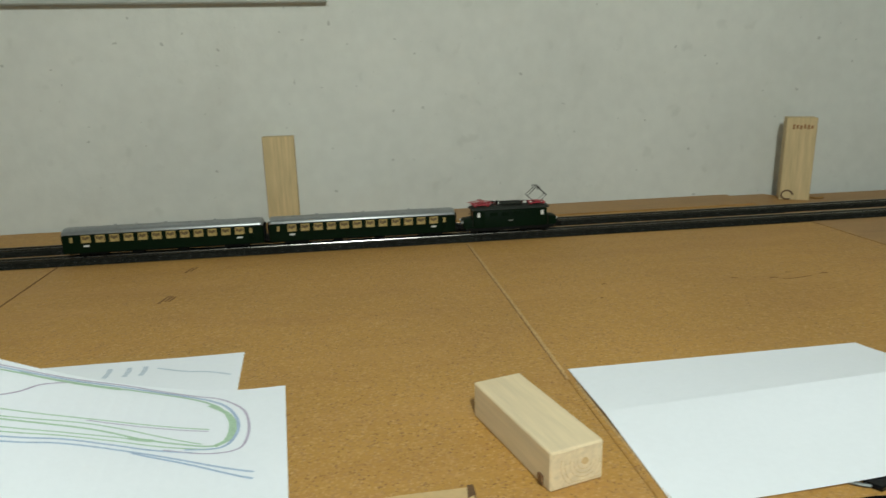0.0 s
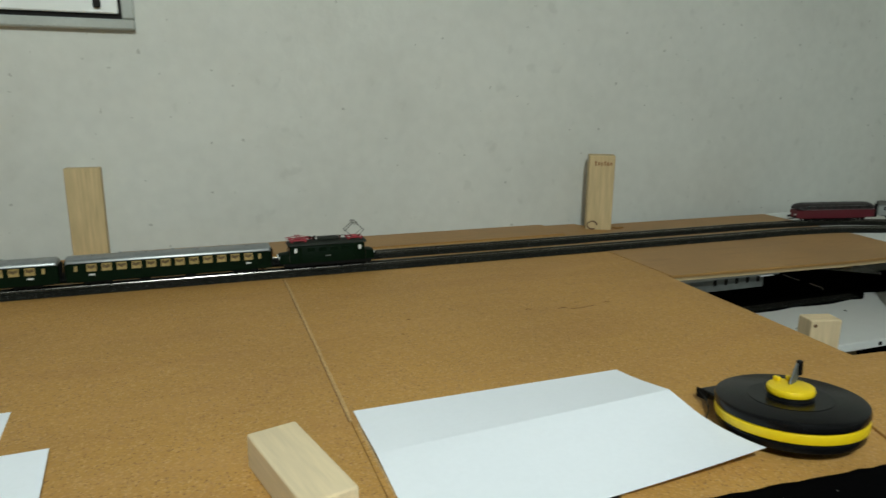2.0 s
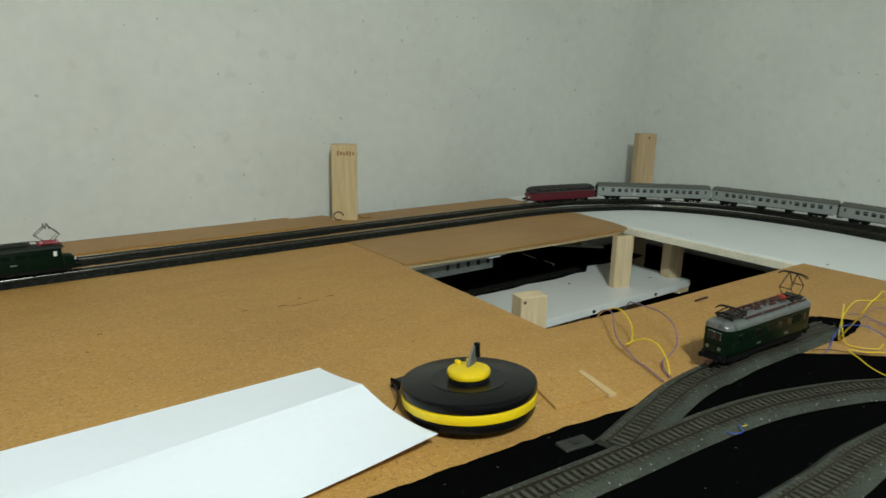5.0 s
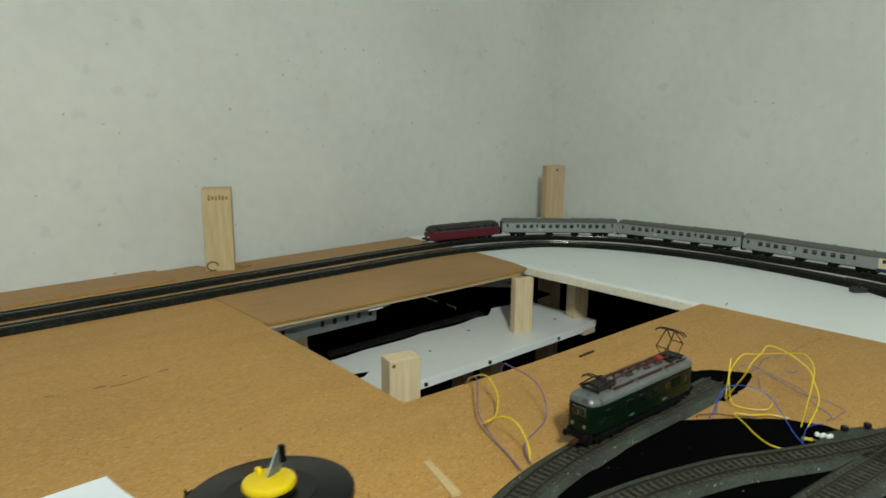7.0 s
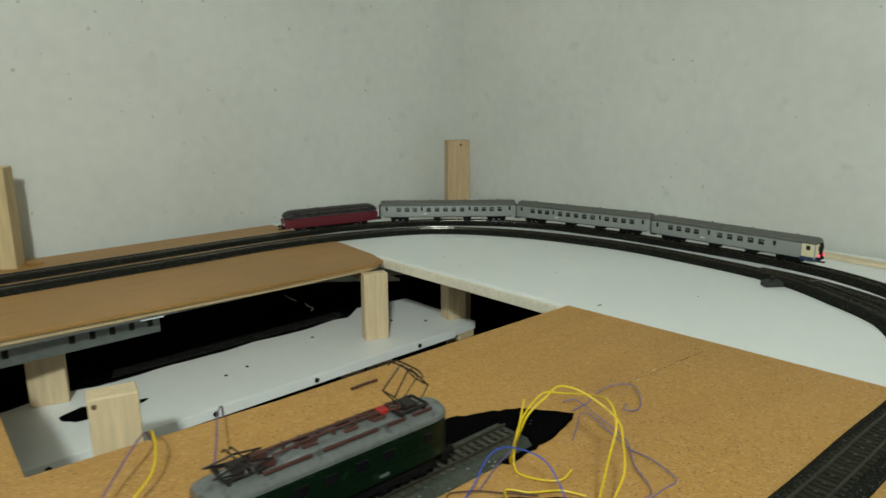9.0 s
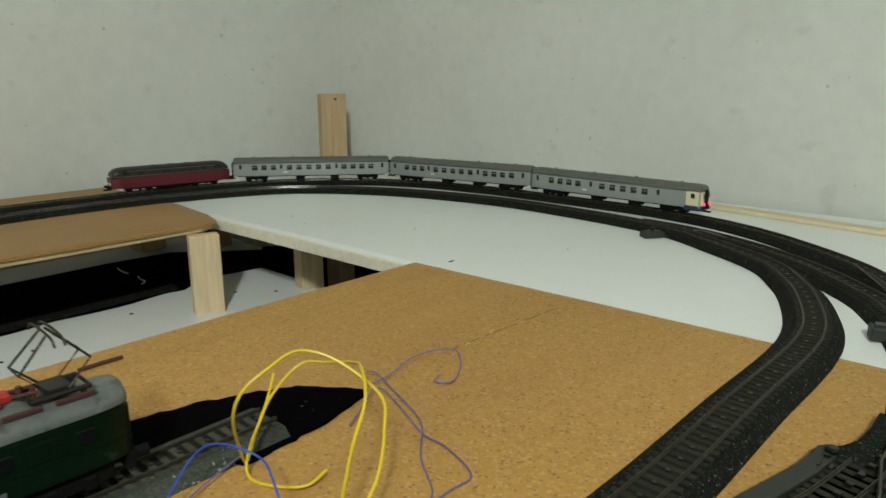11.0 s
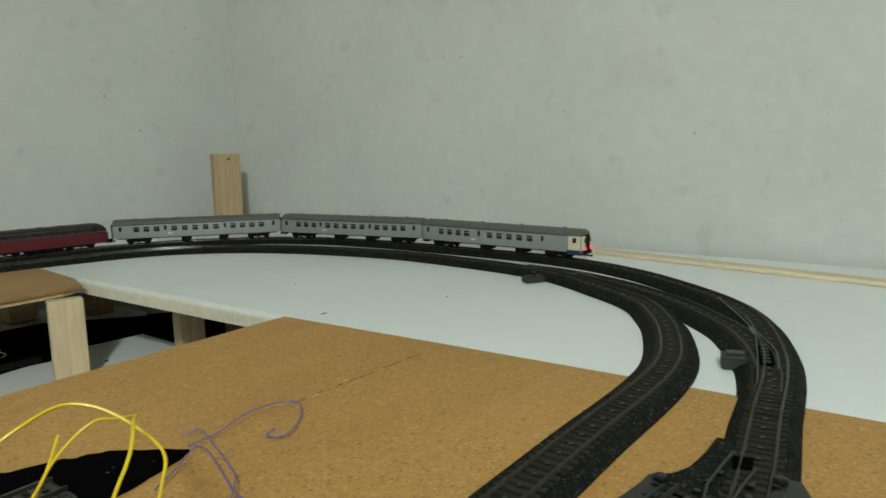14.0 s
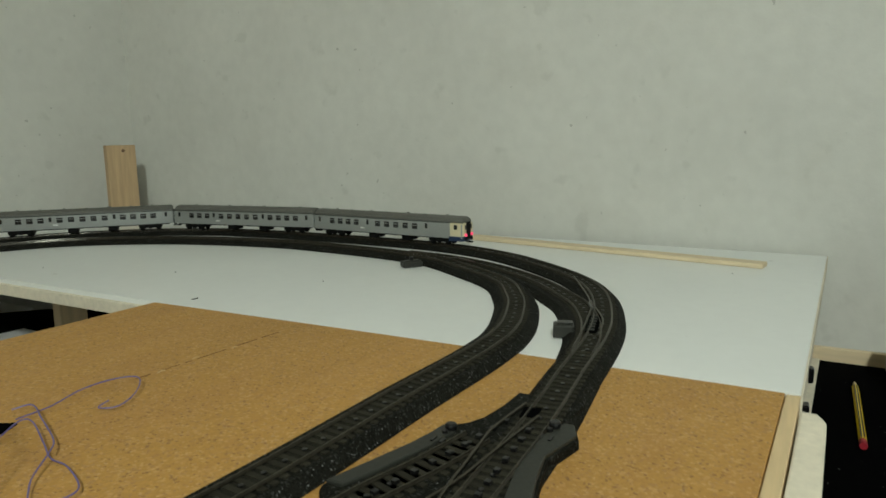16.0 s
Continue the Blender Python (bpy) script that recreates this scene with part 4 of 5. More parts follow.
LAB = "dark grey plastic ballast track section with steel rails"
s_right = inner_back.near(1.8, 0.75)
lay(inner_back, 0.0, inner_back.length, LAB, s_right, 9)
s_rightO = outer_back.near(1.89, 0.75)
lay(outer_back, 0.0, outer_back.length, LAB, s_rightO, 9, wide=0.92)
lay(main_front, 0.0, main_front.length, LAB, -1, 9, dusty=1.05)
lay(ladder, 0.08, ladder.length, LAB, -1, 9, drop=0.0005, dusty=1.08)
lay(outer_front, 0.0, outer_front.length, LAB, -1, 9, drop=0.0004, wide=0.93)
lay(branch, 0.125, branch.length, LAB, -1, 9, drop=0.0008)
lay(siding, 0.075, siding.length, "dark grey siding track section under the green locomotive", -1, 9, drop=0.0006, dusty=2.0)
s_end = crossover.length - 0.045
lay(crossover, 0.12, s_end, "curved turnout track section between the two curves", -1, 9, piece=0.2, drop=0.0007, name="curved_turnout", wide=0.85,
    left=lambda s: 0.88 + 0.32 * min(max((s_end - s) / 0.12, 0.0), 1.0) ** 0.8)


# ---- turnout bodies and boxes ----
def drive_box(x, y, rz, w, d, h, label, socket=True):
    t = thing("turnout_box", label, "turnout box", pose(x, y, 0.0004, 0, 0, rz), "turnout boxes")
    part("housing", B(-w / 2, w / 2, -d / 2, d / 2, 0, h, bevel=0.0012), M_BOX, t)
    part("housing_lid", B(-w / 2 + 0.003, w / 2 - 0.003, -d / 2 + 0.003, d / 2 - 0.003, h + 0.0001, h + 0.0012, bevel=0.0005), M_BOX, t)
    if socket:
        bm = bmesh.new()
        cyl(bm, (0, 0, h + 0.0035), 0.0028, 0.005, "z", 12, bevel=0.0008)
        part("lantern_socket", bm, M_STUD, t, "black lantern socket")
    else:
        part("notch", B(w / 2 - 0.012, w / 2 - 0.003, -d / 2 + 0.001, d / 2 - 0.004, h + 0.0013, h + 0.0018), M_STUD, t, "black notch")
    if socket:
        part("lever", B(-0.006, 0.006, d / 2 - 0.003, d / 2 + 0.004, 0.004, 0.006), M_STUD, t)


drive_box(1.73, 0.3682, -38, 0.028, 0.016, 0.008, "dark grey turnout drive box beside the curve")
drive_box(1.5045, 0.0785, 18, 0.016, 0.018, 0.0115, "grey turnout drive box on the white board", False)
t = thing("turnout_bracket", "flat grey turnout bracket on the felt mat", "bracket", pose(0.6047, 0.3334, 0.0018, 0, 0, -8))
part("plate", B(-0.016, 0.016, -0.008, 0.008, 0, 0.003, bevel=0.0008), M_BOX, t)
part("hole", B(-0.004, 0.006, -0.003, 0.004, 0.0031, 0.0034), M_STUD, t, "dark hole")
t = thing("three_way_turnout", "wide dark grey three-way turnout body", "turnout")
part("body", slab([(1.188, 0.1001), (1.193, 0.1018), (1.25, 0.0844), (1.266, 0.0812), (1.278, 0.0802), (1.285, 0.0750), (1.2905, 0.0690), (1.302, 0.0635), (1.325, 0.0600), (1.349, 0.0590), (1.349, 0.0140), (1.312, 0.0160), (1.311, 0.0083), (1.297, 0.0023), (1.266, 0.0098), (1.243, 0.0059), (1.218, -0.0001), (1.186, -0.0040)], 0.0003, 0.0066, 0.0015), M_BED, t)
part("housing", slab([(1.194, 0.1000), (1.25, 0.0829), (1.266, 0.0797), (1.277, 0.0786), (1.283, 0.0740), (1.272, 0.0680), (1.249, 0.0722), (1.213, 0.0824), (1.194, 0.0903)], 0.0067, 0.0088, 0.0008), M_BOX, t, "raised drive housing")
part("housing", slab([(1.31, 0.0150), (1.31, 0.0089), (1.297, 0.0038), (1.266, 0.0114), (1.243, 0.0075), (1.219, 0.0015), (1.216, 0.0143), (1.254, 0.0220), (1.289, 0.0212)], 0.0067, 0.0088, 0.0008), M_BOX, t, "raised drive housing")
for x, y in ((1.273, 0.0710), (1.302, 0.0181)):
    bm = bmesh.new()
    cyl(bm, (x, y, 0.0106), 0.0036, 0.0038, "z", 14, bevel=0.0012)
    cyl(bm, (x - 0.006, y + 0.001, 0.0096), 0.0018, 0.0018, "z", 10)
    part("lantern_socket", bm, M_STUD, t, "black lantern socket")
    for k in (-1, 1):
        part("slot", B(x - 0.016 - 0.0028, x - 0.016 + 0.0028, y + k * 0.0028 - 0.0008, y + k * 0.0028 + 0.0008, 0.0089, 0.0095), M_STUD, t, "black slot")
part("recess", slab([(1.307, 0.0424), (1.322, 0.0446), (1.325, 0.0342), (1.312, 0.0332)], 0.0080, 0.0089), M_BLACK, t, "dark recess between the blades")
for pts in (((1.325, 0.0448), (1.304, 0.0471), (1.279, 0.0491)), ((1.279, 0.0491), (1.242, 0.0450), (1.218, 0.0426), (1.19, 0.0385)), ((1.31, 0.0311), (1.254, 0.0370), (1.222, 0.0400), (1.192, 0.0464))):
    part("blade", tube(bmesh.new(), curve_points([(x, y, 0.0100) for x, y in pts], 5), 0.0010, 5), M_RAIL, t, "steel turnout blade")
for k in range(9):
    part("contact_block", B(-0.0016, 0.0016, -0.0016, 0.0016, 0.0086, 0.0104, m=pose(1.296 - k * 0.0128, 0.0465 + 0.0025 * k + 0.00007 * k * k, 0, 0, 0, -14)), M_STUD, t, "black contact block")
    part("contact_block", B(-0.0016, 0.0016, -0.0016, 0.0016, 0.0086, 0.0104, m=pose(1.290 - k * 0.0128, 0.0300 - 0.0007 * k, 0)), M_STUD, t, "black contact block")
t = thing("turnout_frog", "steel frog and guard rail of the curved turnout", "frog")
part("recess", slab([(1.498, 0.0577), (1.55, 0.0675), (1.556, 0.0579), (1.499, 0.0470)], 0.0078, 0.0094), M_BLACK, t, "dark recess below the rails")
for k in range(6):
    part("contact_block", B(-0.002, 0.002, -0.003, 0.003, 0.0088, 0.0101, m=pose(1.504 + k * 0.009, 0.0540 + k * 0.0017, 0, 0, 0, 11)), M_BOX, t, "grey contact block")
part("frog", slab([(1.603, 0.0832), (1.591, 0.0806), (1.578, 0.0744), (1.578, 0.0724), (1.593, 0.0773), (1.605, 0.0812)], 0.0083, 0.0105, 0.0003), M_STEEL, t, "bright worn frog")
part("guard_rail", tube(bmesh.new(), curve_points([(1.599, 0.0802, 0.0102), (1.576, 0.0689, 0.0102), (1.542, 0.0535, 0.0102), (1.512, 0.0466, 0.0102), (1.489, 0.0434, 0.0102), (1.484, 0.0458, 0.0102)], 4), 0.0008, 5), M_RAIL, t)
part("wing_rail", tube(bmesh.new(), curve_points([(1.714, 0.1335, 0.0102), (1.634, 0.0954, 0.0102), (1.596, 0.0798, 0.0102), (1.578, 0.0739, 0.0102), (1.508, 0.0612, 0.0102), (1.446, 0.0520, 0.0102)], 5), 0.0008, 5), M_RAIL, t)
for cx, cy, a in ((1.759, 0.2967, 62),):
    t = thing("turnout_frog", "steel turnout frog between the rails", "frog", pose(cx, cy, BED_H + 0.0012, 0, 0, a))
    part("frog", slab([(-0.02, -0.0006), (0.02, -0.003), (0.02, 0.003), (-0.02, 0.0006)], 0.0, 0.0022, 0.0003), M_RAIL, t)
    part("check_rail", B(-0.022, 0.016, 0.0055, 0.0063, 0.0, 0.0022), M_RAIL, t)
    part("throw_bar", B(0.026, 0.030, -0.012, 0.012, 0.0, 0.0014), M_STUD, t)

RAILTOP = BED_H + 0.0011 + 0.0021


# ---- rolling stock ----
def bogie(parent, x, r=0.0052, base=0.028, width=0.026):
    g = part("bogie", B(-base / 2 - 0.006, base / 2 + 0.006, -width / 2, width / 2, 0.0045, 0.0105, bevel=0.0008), M_UNDER, parent)
    g.location = (x, 0, 0)
    w = None
    for sx in (-1, 1):
        for sy in (-1, 1):
            if w is None:
                bm = bmesh.new()
                cyl(bm, (0, 0, 0), r, 0.0022, "y", 18)
                w = part("wheel", bm, M_UNDER, g)
                w.matrix_basis = pose(sx * base / 2, sy * 0.0083, r)
            else:
                again(w, pose(sx * base / 2, sy * 0.0083, r), g)
    for sy in (-1, 1):
        for sx in (-1, 0, 1):
            part("axle_box", B(sx * base / 2 - 0.003, sx * base / 2 + 0.003, sy * width / 2 - 0.0005, sy * width / 2 + 0.0018, 0.0035, 0.0095, bevel=0.0006), M_UNDER, g)
    return g


def end_profile(L, hw, z0, z1, r, taper, nose=0.004, n=4):
    """Stations of a car body whose ends round in plan."""
    st = [(-L / 2 + nose * (1 - math.cos(math.pi / 2 * k / n)), arch(hw - taper * (1 - math.sin(math.pi / 2 * k / n)), z0, z1 - 0.002 * (1 - k / n), r)) for k in range(n + 1)]
    return st + [(-x, s) for x, s in st[::-1]]


def coach(label, L, side_mat, roof_mat, win_mat, wins, win_z, win_h, win_w, gaps=(), plates=(), base=0.0085, name="passenger_coach"):
    t = thing(name, label, "coach")
    hw = 0.0165
    part("body", loft(end_profile(L, hw, base, 0.0365, 0.0015, 0.002)), side_mat, t, smooth=True)
    part("roof", loft(end_profile(L - 0.001, hw - 0.0002, 0.0367, 0.0455, 0.0086, 0.002)), roof_mat, t, "grey rounded roof", smooth=True)
    part("underframe", B(-L / 2 + 0.008, L / 2 - 0.008, -0.0135, 0.0135, base - 0.0019, base - 0.0002), M_UNDER, t)
    for x in (-0.042, 0.024):
        part("equipment_box", B(x - 0.008, x + 0.008, -0.0125, 0.0125, 0.0030, base - 0.002, bevel=0.0006), M_UNDER, t)
    for x in (-L / 2 + 0.042, L / 2 - 0.042):
        bogie(t, x)
    w = None
    for sy in (-1, 1):
        for x in wins:
            m = pose(x, sy * (hw + 0.0001), win_z, 0, 0, 0)
            if w is None:
                w = part("window", B(-win_w / 2, win_w / 2, -0.0004, 0.0004, -win_h / 2, win_h / 2, bevel=0.0003), win_mat, t)
                w.matrix_basis = m
            else:
                again(w, m, t)
        if win_mat is M_SEAT:
            for x in wins:
                part("seat", slab([(x - 0.0050, win_z - 0.0006), (x - 0.0018, win_z - 0.0006), (x - 0.0018, win_z - 0.0018), (x + 0.0016, win_z - 0.0018), (x + 0.0016, win_z - 0.0002), (x + 0.0052, win_z - 0.0002),
                                   (x + 0.0052, win_z + 0.0040), (x + 0.0012, win_z + 0.0040), (x + 0.0012, win_z + 0.0028), (x - 0.0022, win_z + 0.0028), (x - 0.0022, win_z + 0.0042), (x - 0.0050, win_z + 0.0042)],
                                  -sy * (hw + 0.0006) - 0.0001, -sy * (hw + 0.0006) + 0.0001), M_SEATD, t, "brown seats behind the window").matrix_basis = Matrix.Rotation(math.pi / 2, 4, "X")
        if win_mat is M_DARKWIN:
            for x in wins:
                part("window_bar", B(x - win_w / 2, x + win_w / 2, sy * (hw + 0.0005) - 0.0002, sy * (hw + 0.0005) + 0.0002, win_z + 0.0010, win_z + 0.0017), side_mat, t)
        for x in gaps:
            d = part("door", B(x - 0.0042, x + 0.0042, sy * (hw + 0.0002) - 0.0004, sy * (hw + 0.0002) + 0.0003, 0.012, 0.034, bevel=0.0003), side_mat, t)
            part("door_window", B(x - 0.0022, x + 0.0022, sy * (hw + 0.0007) - 0.0004, sy * (hw + 0.0007) + 0.0001, 0.025, 0.033), win_mat, d)
        for x in plates:
            part("number_panel", B(x - 0.004, x + 0.004, sy * (hw + 0.0003) - 0.0003, sy * (hw + 0.0003) + 0.0003, 0.0175, 0.0200), M_PLATE, t, "small white panel")
    for sx in (-1, 1):
        part("gangway", B(sx * (L / 2 + 0.0015) - 0.0018, sx * (L / 2 + 0.0015) + 0.0018, -0.0065, 0.0065, 0.010, 0.037, bevel=0.001), M_UNDER, t, "black gangway bellows")
        for sy in (-1, 1):
            bm = bmesh.new()
            cyl(bm, (sx * (L / 2 + 0.002), sy * 0.0095, 0.0115), 0.0021, 0.004, "x", 10)
            part("buffer", bm, M_UNDER, t)
        part("coupling", B(sx * (L / 2 + 0.004) - 0.006, sx * (L / 2 + 0.004) + 0.006, -0.002, 0.002, 0.0055, 0.0075), M_UNDER, t)
    for k in range(-3, 4):
        bm = bmesh.new()
        cyl(bm, (k * L / 8, 0.004 * (-1) ** k, 0.0458), 0.0022, 0.0016, "z", 8)
        part("roof_vent", bm, roof_mat, t)
    return t


def pantograph(parent, x, up, mat, arm_mat, z, name="pantograph", h=0.027):
    g = part(name, tube(bmesh.new(), [(x - 0.013, -0.0085, z + 0.002), (x + 0.013, -0.0085, z + 0.002), (x + 0.013, 0.0085, z + 0.002), (x - 0.013, 0.0085, z + 0.002), (x - 0.013, -0.0085, z + 0.002)], 0.0011, 6), mat, parent)
    for sx in (-1, 1):
        for sy in (-1, 1):
            bm = bmesh.new()
            cyl(bm, (x + sx * 0.010, sy * 0.008, z + 0.0002), 0.0014, 0.0035, "z", 8)
            part("insulator", bm, mat, g)
    part("cross_beam", B(x - 0.006, x + 0.006, -0.007, 0.007, z + 0.0015, z + 0.0042, bevel=0.0005), mat, g)
    for sy in (-1, 1):
        y = sy * 0.0075
        if up:
            pts = [[(x - 0.004, y, z + 0.003), (x - 0.0155, y * 0.9, z + h * 0.5), (x - 0.001, y * 0.6, z + h)], [(x + 0.004, y, z + 0.003), (x + 0.0155, y * 0.9, z + h * 0.5), (x + 0.001, y * 0.6, z + h)]]
        else:
            pts = [[(x - 0.004, y, z + 0.003), (x - 0.019, y, z + 0.0045), (x, y * 0.7, z + 0.0075)], [(x + 0.004, y, z + 0.003), (x + 0.019, y, z + 0.0045), (x, y * 0.7, z + 0.0075)]]
        for p in pts:
            part("arm", tube(bmesh.new(), p, 0.00065, 5), arm_mat, g, "thin wire arm")
    top = z + h + 0.0006 if up else z + 0.0082
    for sx in (-1, 1):
        part("contact_strip", tube(bmesh.new(), curve_points([(x + sx * 0.0022, -0.0165, top - 0.003), (x + sx * 0.0022, -0.011, top), (x + sx * 0.0022, 0.011, top), (x + sx * 0.0022, 0.0165, top - 0.003)], 5), 0.0006, 5), arm_mat, g)
    if up:
        part("arm", tube(bmesh.new(), [(x - 0.0155, -0.0068, z + h * 0.5), (x - 0.0155, 0.0068, z + h * 0.5)], 0.0005, 5), arm_mat, g)
        part("arm", tube(bmesh.new(), [(x + 0.0155, -0.0068, z + h * 0.5), (x + 0.0155, 0.0068, z + h * 0.5)], 0.0005, 5), arm_mat, g)


def box_loco():
    """The small electric locomotive with low hoods at both ends; it drives towards +x."""
    t = thing("electric_locomotive", "dark green model electric locomotive with red pantographs", "locomotive")
    hw = 0.0165
    cab = [(-0.059, arch(hw - 0.002, 0.011, 0.0395, 0.003)), (-0.056, arch(hw, 0.011, 0.0405, 0.003)), (0.056, arch(hw, 0.011, 0.0405, 0.003)), (0.059, arch(hw - 0.002, 0.011, 0.0395, 0.003))]
    part("body", loft(cab), M_GREEN, t, smooth=True)
    roof = [(-0.0625, arch(hw - 0.001, 0.0395, 0.0425, 0.002)), (-0.058, arch(hw + 0.0008, 0.0395, 0.0445, 0.0042)), (0.058, arch(hw + 0.0008, 0.0395, 0.0445, 0.0042)), (0.0625, arch(hw - 0.001, 0.0395, 0.0425, 0.002))]
    part("roof", loft(roof), M_ROOFD, t, "dark overhanging roof", smooth=True)
    for s in (-1, 1):
        hood = [(s * 0.0592, arch(hw - 0.001, 0.011, 0.027, 0.003)), (s * 0.073, arch(hw - 0.0025, 0.011, 0.0255, 0.003)), (s * 0.0755, arch(hw - 0.0045, 0.011, 0.024, 0.003))]
        part("hood", loft(hood), M_GREEN, t, "low green end hood", smooth=True)
        part("buffer_beam", B(s * 0.0765 - 0.0012, s * 0.0765 + 0.0012, -0.0155, 0.0155, 0.008, 0.0145, bevel=0.0005), M_UNDER, t)
        for sy in (-1, 1):
            bm = bmesh.new()
            cyl(bm, (s * 0.0805, sy * 0.0098, 0.0118), 0.0024, 0.0065, "x", 12)
            part("buffer", bm, M_UNDER, t)
            part("cab_window", B(s * 0.0595 - 0.0004, s * 0.0595 + 0.0004, sy * 0.0075 - 0.0045, sy * 0.0075 + 0.0045, 0.0295, 0.0365), M_DARKWIN, t)
            part("side_window", B(s * 0.051 - 0.0022, s * 0.051 + 0.0022, sy * (hw + 0.0002) - 0.0004, sy * (hw + 0.0002) + 0.0004, 0.0285, 0.0355), M_PLATE, t, "bright cab side window")
            part("cab_door", B(s * 0.0445 - 0.0032, s * 0.0445 + 0.0032, sy * (hw + 0.0002) - 0.0003, sy * (hw + 0.0002) + 0.0003, 0.0125, 0.037, bevel=0.0002), M_GREEN, t)
            bm = bmesh.new()
            cyl(bm, (s * 0.076, sy * 0.0098, 0.0205), 0.002, 0.002, "x", 12)
            part("headlight", bm, M_PLATE, t)
        for sy in (-1, 1):
            part("handrail", tube(bmesh.new(), [(s * 0.0605, sy * 0.0165, 0.013), (s * 0.0605, sy * 0.0172, 0.030)], 0.0004, 5), M_WIREGREY, t)
        bogie(t, s * 0.040, r=0.0068, base=0.034)
        part("coupling", B(s * 0.083 - 0.006, s * 0.083 + 0.006, -0.002, 0.002, 0.0055, 0.0075), M_UNDER, t)
    for sy in (-1, 1):
        for k in range(4):
            x = -0.027 + k * 0.018
            part("vent_grille", B(x - 0.006, x + 0.006, sy * (hw + 0.0001) - 0.0004, sy * (hw + 0.0001) + 0.0003, 0.0295, 0.0355, bevel=0.0002), M_GREEN, t)
        part("number_panel", B(-0.004, 0.004, sy * (hw + 0.0002) - 0.0003, sy * (hw + 0.0002) + 0.0003, 0.0205, 0.0222), M_STEEL, t, "small metal number bar")
        part("skirt", B(-0.07, 0.07, sy * 0.0145 - 0.001, sy * 0.0145 + 0.001, 0.006, 0.0108), M_UNDER, t)
    part("roof_hatch", B(-0.014, 0.020, -0.007, 0.007, 0.0446, 0.0492, bevel=0.001), M_ROOFD, t)
    for x in (-0.026, -0.019):
        part("roof_post", B(x - 0.0016, x + 0.0016, -0.0016, 0.0016, 0.0446, 0.0515, bevel=0.0004), M_UNDER, t, "black roof post")
    for x in (-0.022, 0.022):
        bm = bmesh.new()
        cyl(bm, (x, 0.0, 0.047), 0.0018, 0.006, "z", 8)
        part("insulator", bm, M_BROWN, t)
    part("roof_cable", tube(bmesh.new(), [(-0.034, 0.004, 0.0485), (-0.022, 0.0, 0.0502), (0.022, 0.0, 0.0502), (0.034, 0.004, 0.0485)], 0.0005, 5), M_WIREGREY, t)
    pantograph(t, -0.045, False, M_RED, M_RED, 0.0446)
    pantograph(t, 0.045, True, M_RED, M_WIREGREY, 0.0446)
    return t


